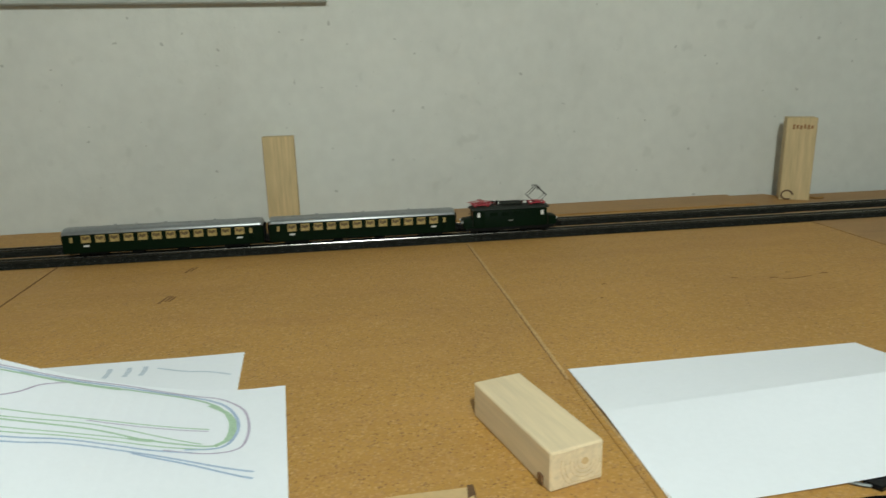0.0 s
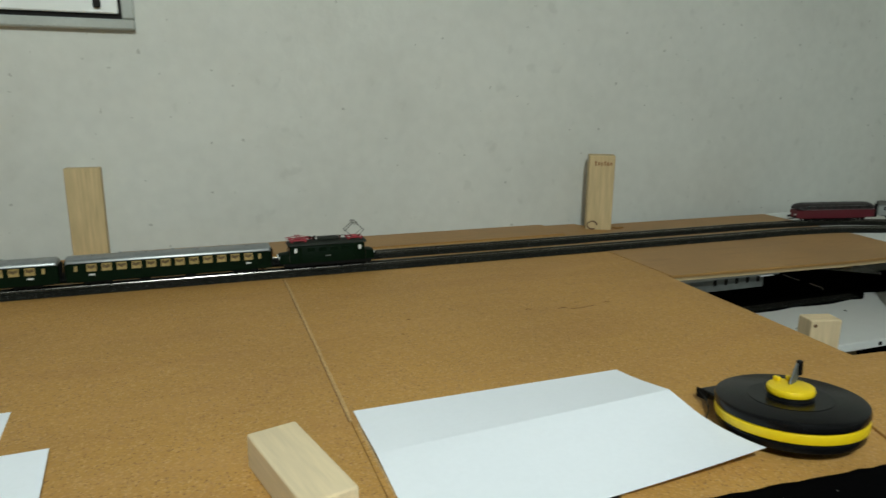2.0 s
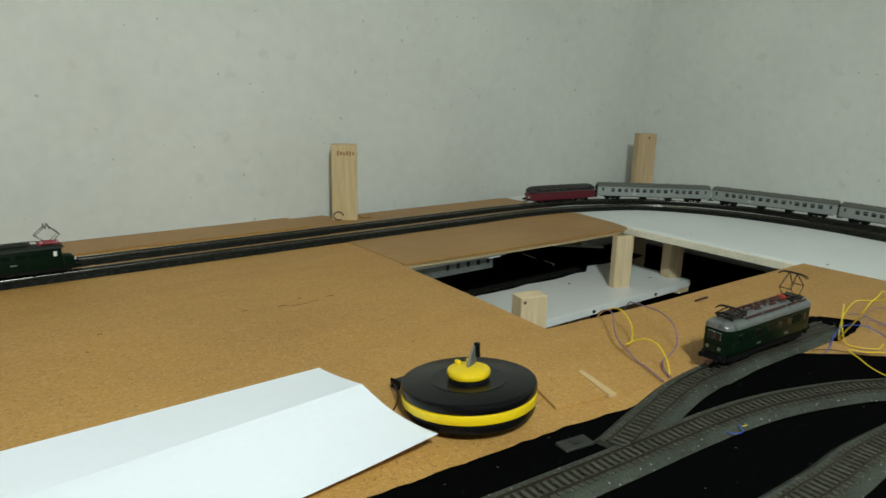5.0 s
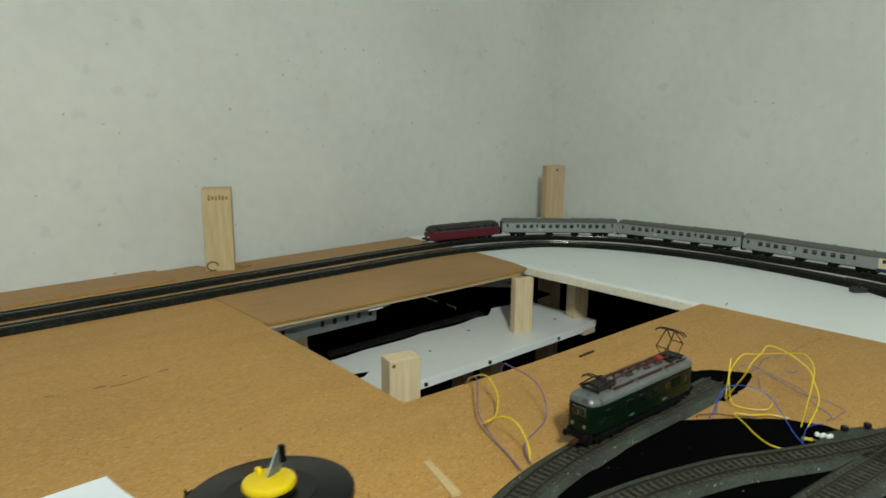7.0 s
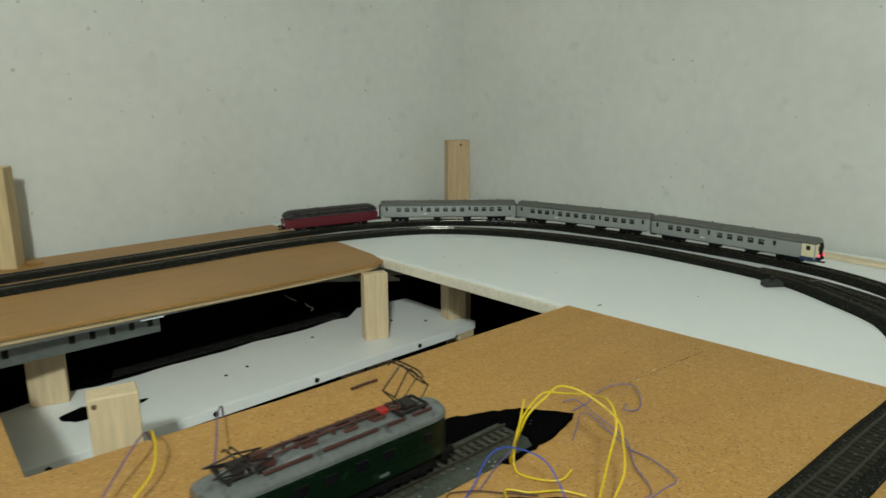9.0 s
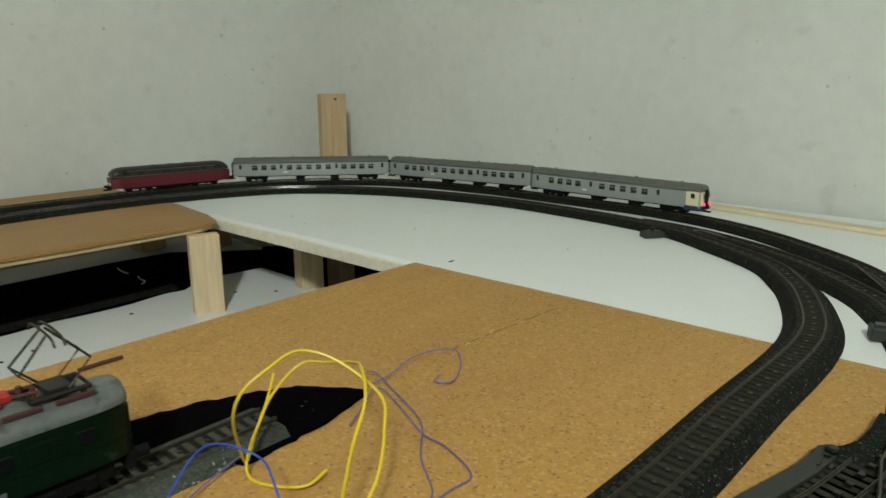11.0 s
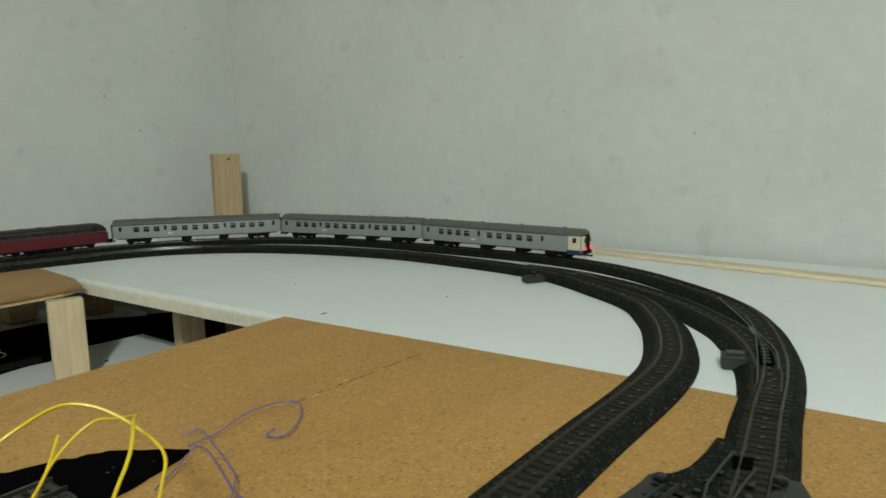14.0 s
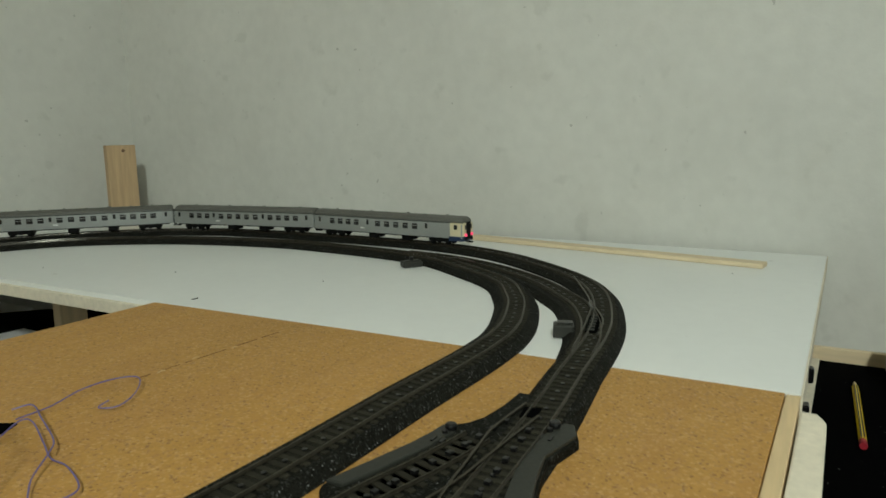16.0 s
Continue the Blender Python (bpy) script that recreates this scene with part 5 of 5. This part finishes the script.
def round_loco():
    """The larger electric locomotive with rounded ends that stands on the siding."""
    t = thing("electric_locomotive", "worn green model electric locomotive with silver roof", "locomotive")
    L, hw = 0.186, 0.0170

    def stations(z0, z1, r, out=0.0):
        st = []
        for k in range(7):
            a = math.pi / 2 * k / 6
            st.append((-L / 2 - out + 0.021 * (1 - math.cos(a)), arch((hw + out) * (0.48 + 0.52 * math.sin(a) ** 0.75), z0, z1 - 0.0015 * (1 - math.sin(a)), r)))
        return st + [(-x, s) for x, s in st[::-1]]

    part("body", loft(stations(0.0140, 0.0360, 0.001)), M_GREEN2, t, smooth=True)
    part("roof", loft(stations(0.0362, 0.0435, 0.0052)), M_ROOFS, t, "worn silver roof", smooth=True)
    part("belt_line", loft(stations(0.0222, 0.0228, 0.0002, 0.0002)), M_GREEN, t, "dark moulded line")
    part("underframe", B(-0.082, 0.082, -0.0128, 0.0128, 0.0050, 0.0138, bevel=0.0008), M_UNDER, t)
    for s in (-1, 1):
        bogie(t, s * 0.052, r=0.0068, base=0.036)
        for sy in (-1, 1):
            # Pale rim behind the glass stands in for the reflection on the nose.
            part("window_frame", B(-0.0034, 0.0034, -0.0003, 0.0003, -0.0036, 0.0036, bevel=0.0002, m=pose(s * 0.0929, sy * 0.0040, 0.0302, 0, 0, 90)), M_ROOFS, t, "pale rim put in for the windscreen reflection")
            part("cab_window", B(-0.0030, 0.0030, -0.0004, 0.0004, -0.0032, 0.0032, bevel=0.0003, m=pose(s * 0.0932, sy * 0.0040, 0.0302, 0, 0, 90)), M_DARKWIN, t)
            bm = bmesh.new()
            cyl(bm, (s * 0.0922, sy * 0.0068, 0.0185), 0.0017, 0.003, "x", 12)
            part("headlight", bm, M_ROOFS, t)
            bm = bmesh.new()
            cyl(bm, (s * 0.0965, sy * 0.0098, 0.0105), 0.0026, 0.007, "x", 12)
            part("buffer", bm, M_UNDER, t)
            for x, w in ((0.070, 0.0036), (0.034, 0.0050), (0.012, 0.0050)):
                part("side_window", B(s * x - w, s * x + w, sy * (hw + 0.0001) - 0.0004, sy * (hw + 0.0001) + 0.0003, 0.0255, 0.0315, bevel=0.0003), M_DARKWIN, t)
            part("vent_grille", B(s * 0.052 - 0.009, s * 0.052 + 0.009, sy * (hw + 0.0001) - 0.0004, sy * (hw + 0.0001) + 0.0002, 0.0245, 0.0325, bevel=0.0002), M_GREEN, t)
            part("plate", B(s * 0.03 - 0.004, s * 0.03 + 0.004, sy * (hw + 0.0002) - 0.0003, sy * (hw + 0.0002) + 0.0003, 0.0165, 0.0183), M_STEEL, t, "small metal plate")
        part("buffer_beam", B(s * 0.0900 - 0.0025, s * 0.0900 + 0.0025, -0.0135, 0.0135, 0.006, 0.0135, bevel=0.0005), M_UNDER, t)
        part("coupling", B(s * 0.097 - 0.006, s * 0.097 + 0.006, -0.002, 0.002, 0.0045, 0.0065), M_BROWN, t)
    mon = [(-0.040, arch(0.0085, 0.0415, 0.0432, 0.001)), (-0.032, arch(0.0105, 0.0415, 0.0462, 0.0018)), (0.046, arch(0.0105, 0.0415, 0.0462, 0.0018)), (0.054, arch(0.0085, 0.0415, 0.0432, 0.001))]
    part("roof_monitor", loft(mon), M_ROOFS, t, "raised grey roof section", smooth=True)
    for sy in (-1, 1):
        for x0, x1 in ((-0.056, -0.022), (-0.014, 0.030), (0.038, 0.054), (0.060, 0.078)):
            part("roof_walk", B(x0, x1, sy * 0.0118 - 0.0008, sy * 0.0118 + 0.0008, 0.0426, 0.0446, bevel=0.0003), M_BROWN, t, "red-brown roof walkway")
        for x in (-0.05, -0.02, 0.012, 0.035):
            part("roof_box", B(x - 0.0055, x + 0.0055, sy * 0.0055 - 0.0017, sy * 0.0055 + 0.0017, 0.0455 if x > -0.04 else 0.043, 0.0476, bevel=0.0006), M_BROWN, t, "red-brown roof box")
    for x, y in ((-0.034, 0.003), (-0.028, -0.003), (-0.022, 0.003), (-0.014, -0.003), (-0.008, 0.003), (0.0, -0.003), (0.008, 0.003), (0.016, -0.003), (0.024, 0.003), (0.03, -0.003), (0.05, 0.003), (0.054, -0.003)):
        bm = bmesh.new()
        cyl(bm, (x, y, 0.0472), 0.0014, 0.0042, "z", 8)
        part("insulator", bm, M_BROWN, t)
    part("roof_bar", tube(bmesh.new(), [(-0.04, 0.003, 0.0488), (-0.02, 0.0, 0.0496), (0.02, 0.0, 0.0496), (0.045, -0.003, 0.0488)], 0.0006, 5), M_BROWN, t)
    for y in (-0.004, 0.004):
        part("roof_bar", tube(bmesh.new(), [(-0.045, y, 0.0474), (-0.01, y * 0.6, 0.0486), (0.03, y * 0.7, 0.0486), (0.056, y, 0.0474)], 0.0008, 6), M_BROWN, t)
    part("switch_box", B(0.038, 0.045, -0.0045, 0.0025, 0.0463, 0.0500, bevel=0.0008), material("orange-red plastic", (0.34, 0.016, 0.01), 0.5), t, "orange-red roof switch")
    pantograph(t, -0.066, False, M_WIREGREY, M_WIREGREY, 0.0436)
    pantograph(t, 0.064, True, M_WIREGREY, M_WIREGREY, 0.0436, h=0.0255)
    return t


def diesel_loco():
    """The red diesel locomotive at the head of the silver train; it drives towards +x."""
    t = thing("diesel_locomotive", "crimson model diesel locomotive with dark roof", "locomotive")
    L, hw = 0.208, 0.0172

    def st(z0, z1, r, c):
        out = [(-L / 2, arch(hw * 0.72, z0, z1 - 0.016 * c, r)), (-L / 2 + 0.006, arch(hw * 0.9, z0, z1 - 0.0145 * c, r)), (-L / 2 + 0.017, arch(hw, z0, z1 - 0.0115 * c, r)),
               (-L / 2 + 0.028, arch(hw, z0, z1 - 0.001 * c, r)), (-L / 2 + 0.034, arch(hw, z0, z1, r))]
        return out + [(-x, s) for x, s in out[::-1]]

    part("body", loft(st(0.008, 0.0282, 0.001, 0.1)), M_DRED, t, smooth=True)
    up = [(-L / 2 + 0.0028, arch(hw * 0.78, 0.0284, 0.0338, 0.002)), (-L / 2 + 0.0075, arch(hw * 0.92, 0.0284, 0.0392, 0.004)), (-L / 2 + 0.014, arch(hw * 0.965, 0.0284, 0.0422, 0.006)), (-L / 2 + 0.024, arch(hw * 0.975, 0.0284, 0.0432, 0.0065))]
    part("upper_body", loft(up + [(-x, s) for x, s in up[::-1]]), M_ROOFL, t, "dark grey upper body and roof", smooth=True)
    for sy in (-1, 1):
        part("side_line", B(-0.095, 0.095, sy * (hw + 0.0001) - 0.0003, sy * (hw + 0.0001) + 0.0003, 0.0281, 0.0288), M_STEEL, t, "thin silver side line")
        # Bright strip painted in as the highlight along the roof edge.
        part("roof_line", B(-0.078, 0.078, sy * hw * 0.975 - 0.0003, sy * hw * 0.975 + 0.0003, 0.0366, 0.0372), M_STEEL, t, "thin bright strip for the roof-edge highlight")
        for k in range(6):
            x = -0.055 + k * 0.022
            part("side_window", B(x - 0.004, x + 0.004, sy * hw * 0.975 - 0.0004, sy * hw * 0.975 + 0.0003, 0.0305, 0.0355, bevel=0.0003), M_DARKWIN, t)
    for s in (-1, 1):
        bogie(t, s * 0.058, r=0.006, base=0.034)
        for sy in (-1, 1):
            part("cab_window", B(s * 0.0795 - 0.005, s * 0.0795 + 0.005, sy * hw * 0.972 - 0.0004, sy * hw * 0.972 + 0.0003, 0.0305, 0.0365, bevel=0.0003), M_DARKWIN, t)
            bm = bmesh.new()
            cyl(bm, (s * 0.1045, sy * 0.0085, 0.0165), 0.002, 0.003, "x", 12)
            part("headlight", bm, M_PLATE, t)
            bm = bmesh.new()
            cyl(bm, (s * 0.107, sy * 0.0098, 0.0105), 0.0024, 0.007, "x", 12)
            part("buffer", bm, M_UNDER, t)
        part("coupling", B(s * 0.108 - 0.006, s * 0.108 + 0.006, -0.002, 0.002, 0.005, 0.007), M_UNDER, t)
    part("fuel_tank", B(-0.03, 0.03, -0.013, 0.013, 0.003, 0.0078, bevel=0.001), M_UNDER, t)
    for x in (-0.03, 0.0, 0.03):
        bm = bmesh.new()
        cyl(bm, (x, 0, 0.0432), 0.005, 0.0006, "z", 16)
        part("roof_fan", bm, M_UNDER, t)
    return t


def cab_coach(L):
    """The driving coach at the tail of the silver train; the cab faces -x."""
    t = coach("silver model driving coach with cream cab and lit tail lamp", L, M_SILVER, M_ROOFB, M_DARKWIN, [-0.062 + k * 0.0182 for k in range(5)] + [0.055 + k * 0.0172 for k in range(4)], 0.0273, 0.0088, 0.0098,
              (-0.084, 0.031, 0.134), (0.042,), 0.0118, "driving_coach")
    c = part("cab_front", loft([(-L / 2 - 0.0022, arch(0.0135, 0.0155, 0.036, 0.002)), (-L / 2 + 0.003, arch(0.0168, 0.0155, 0.0368, 0.002)), (-L / 2 + 0.021, arch(0.0169, 0.0155, 0.0368, 0.002))]), M_CREAM, t, "cream painted cab end", smooth=True)
    part("cab_skirt", loft([(-L / 2 - 0.0022, arch(0.0135, 0.008, 0.0153, 0.0005)), (-L / 2 + 0.003, arch(0.0168, 0.008, 0.0153, 0.0005)), (-L / 2 + 0.023, arch(0.0169, 0.008, 0.0153, 0.0005))]), M_BLUE, t, "dark blue cab skirt", smooth=True)
    for sy in (-1, 1):
        part("cab_window", B(-L / 2 - 0.0028, -L / 2 - 0.0020, sy * 0.006 - 0.0045, sy * 0.006 + 0.0045, 0.026, 0.033, bevel=0.0002), M_DARKWIN, c)
        part("side_window", B(-L / 2 + 0.008, -L / 2 + 0.014, sy * 0.0171 - 0.0003, sy * 0.0171 + 0.0003, 0.026, 0.033, bevel=0.0002), M_DARKWIN, c)
        bm = bmesh.new()
        cyl(bm, (-L / 2 - 0.003, sy * 0.0095, 0.0175), 0.0022, 0.003, "x", 12)
        part("tail_lamp", bm, M_TAIL, c, "lit red tail lamp")
    return t


def set_on(ob, line, s, half, back=False):
    """Stands a vehicle on a line by its two pivots."""
    a, b = line.at(s - half), line.at(s + half)
    m, d = (a + b) / 2, (b - a)
    ob.matrix_basis = Matrix.Translation((m.x, m.y, RAILTOP)) @ Matrix.Rotation(math.atan2(d.y, d.x) + (math.pi if back else 0), 4, "Z") @ Matrix.Diagonal((*ob.scale, 1))
    return ob


# the green train on the inner back track
nose = inner_back.near(0.36, 1.12)
gl = box_loco()
gl.scale = (1.055, 1.03, 1.03)
set_on(gl, inner_back, nose - 0.088, 0.042)

GL = 0.298
gw = [-0.1135 + k * 0.0206 for k in range(12)]
green = coach("dark green model express coach with pale lit windows", GL, M_GREEN, M_ROOFG, M_SEAT, gw, 0.0294, 0.0116, 0.0138, (-0.1345, 0.1305), (-0.1135, 0.113))
tagged(green, group="green coaches")
set_on(green, inner_back, nose - 0.181 - GL / 2, GL / 2 - 0.042)
second = copy_thing(green, Matrix())
set_on(second, inner_back, nose - 0.181 - GL * 1.5 - 0.009, GL / 2 - 0.042)

# the silver train on the outer track, its locomotive driving west
SL = 0.296
tail = outer_back.near(1.9, 0.345)
cc = cab_coach(SL)
set_on(cc, outer_back, tail - SL / 2, SL / 2 - 0.042, True)
silver = coach("silver model commuter coach with dark windows", SL, M_SILVER, M_ROOFB, M_DARKWIN, [-0.112 + k * 0.0172 for k in range(4)] + [-0.030 + k * 0.0182 for k in range(5)] + [0.073 + k * 0.0172 for k in range(3)], 0.0273, 0.0088, 0.0098,
               (-0.134, -0.046, 0.058, 0.134), (0.05,), 0.0118)
tagged(silver, group="silver coaches")
set_on(silver, outer_back, tail - SL * 1.5 - 0.009, SL / 2 - 0.042, True)
s2 = copy_thing(silver, Matrix())
set_on(s2, outer_back, tail - SL * 2.5 - 0.018, SL / 2 - 0.042, True)
set_on(diesel_loco(), outer_back, tail - SL * 3 - 0.03 - 0.104, 0.058, True)

# the locomotive on the siding
rl = round_loco()
rl.scale = (0.96, 1.03, 1.2)
set_on(rl, siding, siding.near(0.931, 0.343), 0.050)
rl.location.z = RAILTOP - 0.0006
rl.location.y += 0.002


# ---- wires ----
def wire(label, mat, ctrl, r=0.0005):
    t = thing("wire", label, "wire", group="loose wires")
    part("insulation", tube(bmesh.new(), curve_points(ctrl, 9), r, 6), mat, t, smooth=True)


Y, V, U = "thin yellow bell wire looped over the boards", "thin violet bell wire lying on the boards", "thin blue bell wire by the siding end"
wire(Y, M_YELW, [(1.068, 0.3101, 0.003), (1.063, 0.3060, 0.012), (1.047, 0.2848, 0.046), (1.049, 0.2787, 0.062), (1.062, 0.2748, 0.071), (1.08, 0.2760, 0.0735), (1.093, 0.2634, 0.068), (1.102, 0.2416, 0.053), (1.094, 0.2308, 0.042), (1.078, 0.2197, 0.028), (1.062, 0.2223, 0.004)], 0.0008)
wire(Y, M_YELW, [(1.07, 0.3121, 0.003), (1.086, 0.3174, 0.025), (1.099, 0.3169, 0.038), (1.111, 0.3131, 0.046), (1.114, 0.2967, 0.050), (1.107, 0.2668, 0.061), (1.091, 0.2421, 0.070), (1.08, 0.2286, 0.062), (1.068, 0.2252, 0.044), (1.058, 0.2272, 0.004)], 0.0008)
wire(Y, M_YELW, [(1.097, 0.3220, 0.042), (1.087, 0.3179, 0.026), (1.068, 0.3070, 0.012), (1.062, 0.2991, 0.003), (1.065, 0.2834, 0.0025), (1.075, 0.2685, 0.004), (1.088, 0.2679, 0.007)], 0.0008)
wire(V, M_VIOL, [(1.174, 0.3294, 0.003), (1.196, 0.3280, 0.004), (1.221, 0.3327, 0.006), (1.243, 0.3283, 0.007), (1.253, 0.3150, 0.007), (1.238, 0.2989, 0.004), (1.218, 0.2901, 0.003), (1.21, 0.2993, 0.003), (1.219, 0.3013, 0.0045)])
wire(V, M_VIOL, [(1.181, 0.3453, 0.004), (1.189, 0.3363, 0.006), (1.179, 0.3101, 0.006), (1.165, 0.2758, 0.005), (1.153, 0.2598, 0.006), (1.132, 0.2419, 0.004), (1.113, 0.2169, 0.003), (1.097, 0.2147, 0.003)])
wire(V, M_VIOL, [(1.131, 0.2981, 0.003), (1.152, 0.3085, 0.004), (1.17, 0.3174, 0.006), (1.173, 0.3092, 0.006), (1.161, 0.2789, 0.004), (1.152, 0.2576, 0.003), (1.149, 0.2382, 0.004), (1.137, 0.2109, 0.004), (1.121, 0.2114, 0.003), (1.104, 0.2117, 0.003)])
wire(U, M_BLUW, [(1.005, 0.3002, 0.003), (1.017, 0.3006, 0.010), (1.03, 0.3018, 0.023), (1.037, 0.2978, 0.031), (1.041, 0.2889, 0.035), (1.044, 0.2748, 0.0365), (1.048, 0.2637, 0.033), (1.045, 0.2526, 0.029), (1.041, 0.2400, 0.018), (1.032, 0.2249, 0.007), (1.022, 0.2112, 0.003)], 0.00055)
wire(U, M_BLUW, [(1.023, 0.2132, 0.003), (1.039, 0.2175, 0.006), (1.053, 0.2201, 0.007), (1.072, 0.2194, 0.005), (1.085, 0.2145, 0.003)], 0.0005)
wire(Y, M_YELW, [(0.893, 0.552, -0.02), (0.884, 0.538, 0.006), (0.877, 0.518, 0.020), (0.8722, 0.4988, 0.027), (0.8663, 0.4797, 0.022), (0.8554, 0.4637, 0.014), (0.8305, 0.4457, 0.009), (0.802, 0.4336, 0.016), (0.806, 0.4245, 0.023), (0.8075, 0.4109, 0.029), (0.8075, 0.3959, 0.028), (0.8064, 0.3850, 0.020), (0.8054, 0.3779, 0.010), (0.7978, 0.3700, 0.003)], 0.0009)
wire(V, M_VIOW, [(0.888, 0.552, -0.02), (0.880, 0.535, 0.010), (0.863, 0.504, 0.024), (0.8384, 0.4787, 0.017), (0.8195, 0.4576, 0.011), (0.806, 0.4326, 0.008), (0.8001, 0.4139, 0.003), (0.7926, 0.3940, 0.003), (0.7788, 0.3650, 0.003)], 0.0008)
wire(V, M_VIOW, [(0.952, 0.552, -0.02), (0.945, 0.538, 0.010), (0.933, 0.519, 0.018), (0.9206, 0.4943, 0.023), (0.9057, 0.4623, 0.028), (0.8908, 0.4343, 0.026), (0.881, 0.4193, 0.017), (0.8711, 0.4112, 0.006), (0.8471, 0.4041, 0.003), (0.8254, 0.3980, 0.0025), (0.8058, 0.3830, 0.003), (0.7948, 0.3670, 0.003)], 0.0008)
wire(Y, M_YELW, [(1.073, 0.2445, 0.003), (1.064, 0.2605, 0.004), (1.046, 0.2724, 0.005), (1.034, 0.2857, 0.006), (1.023, 0.2703, 0.004), (1.008, 0.2526, 0.003), (0.9975, 0.2350, 0.0028), (0.9975, 0.2220, 0.0028)], 0.0008)
wire("thin brown wire lying along the felt mat", M_BROWN, [(1, 0.3106, 0.003), (1.007, 0.3131, 0.003), (1.022, 0.3002, 0.004), (1.032, 0.2897, 0.003), (1.049, 0.2684, 0.003)])
wire(V, M_VIOL, [(1.023, 0.3006, 0.004), (1.052, 0.3120, 0.004), (1.079, 0.3193, 0.005)], 0.0005)

# the connector and the turnout by the felt mat
t = thing("turnout_plate", "grey turnout drive plate beside the curved track", "turnout plate", None, "turnout boxes")
part("plate", slab([(1.019, 0.2032), (1.059, 0.2052), (1.088, 0.1925), (1.102, 0.1847), (1.106, 0.1787), (1.107, 0.1737), (1.129, 0.1630), (1.123, 0.1528), (1.094, 0.1637), (1.044, 0.1833)], 0.0018, 0.0062, 0.0009), M_BEDF, t)
for x, y in ((1.076, 0.1929), (1.101, 0.1792)):
    bm = bmesh.new()
    cyl(bm, (x, y, 0.0095), 0.0038, 0.005, "z", 12, bevel=0.001)
    part("knob", bm, M_STUD, t, "black knob")
t = thing("wire_connector", "small white putty lump by the turnout", "connector", pose(1.046, 0.2018, 0.0063, 0, 0, -60))
bm = bmesh.new()
for k in range(5):
    r = bmesh.ops.create_icosphere(bm, subdivisions=1, radius=0.0028 - 0.0003 * (k % 2))
    bmesh.ops.transform(bm, matrix=Matrix.Translation((-0.006 + k * 0.003, 0.0012 * (-1) ** k, 0.0018)), verts=r["verts"])
part("lump", bm, M_PLATE, t, smooth=True)
t = thing("wire_connector", "small brass plug at the yellow wire ends", "connector", pose(1.037, 0.2138, 0.0018, 0, 0, -70))
part("shell", B(-0.005, 0.005, -0.0013, 0.0013, 0, 0.0028, bevel=0.0006), M_YELW, t)
part("pin", B(0.0052, 0.009, -0.0008, 0.0008, 0.0008, 0.0022), M_STEEL, t)
wire("small ring of blue wire lying on the felt mat", M_BLUW, [(0.738 + 0.008 * math.cos(a * 0.7), 0.264 + 0.008 * math.sin(a * 0.7), 0.0025 + 0.0006 * a) for a in range(10)])
wire("small yellow wire end lying on the felt mat", M_YELW, [(0.7452, 0.2680, 0.003), (0.7553, 0.2620, 0.005), (0.7633, 0.2640, 0.003)])
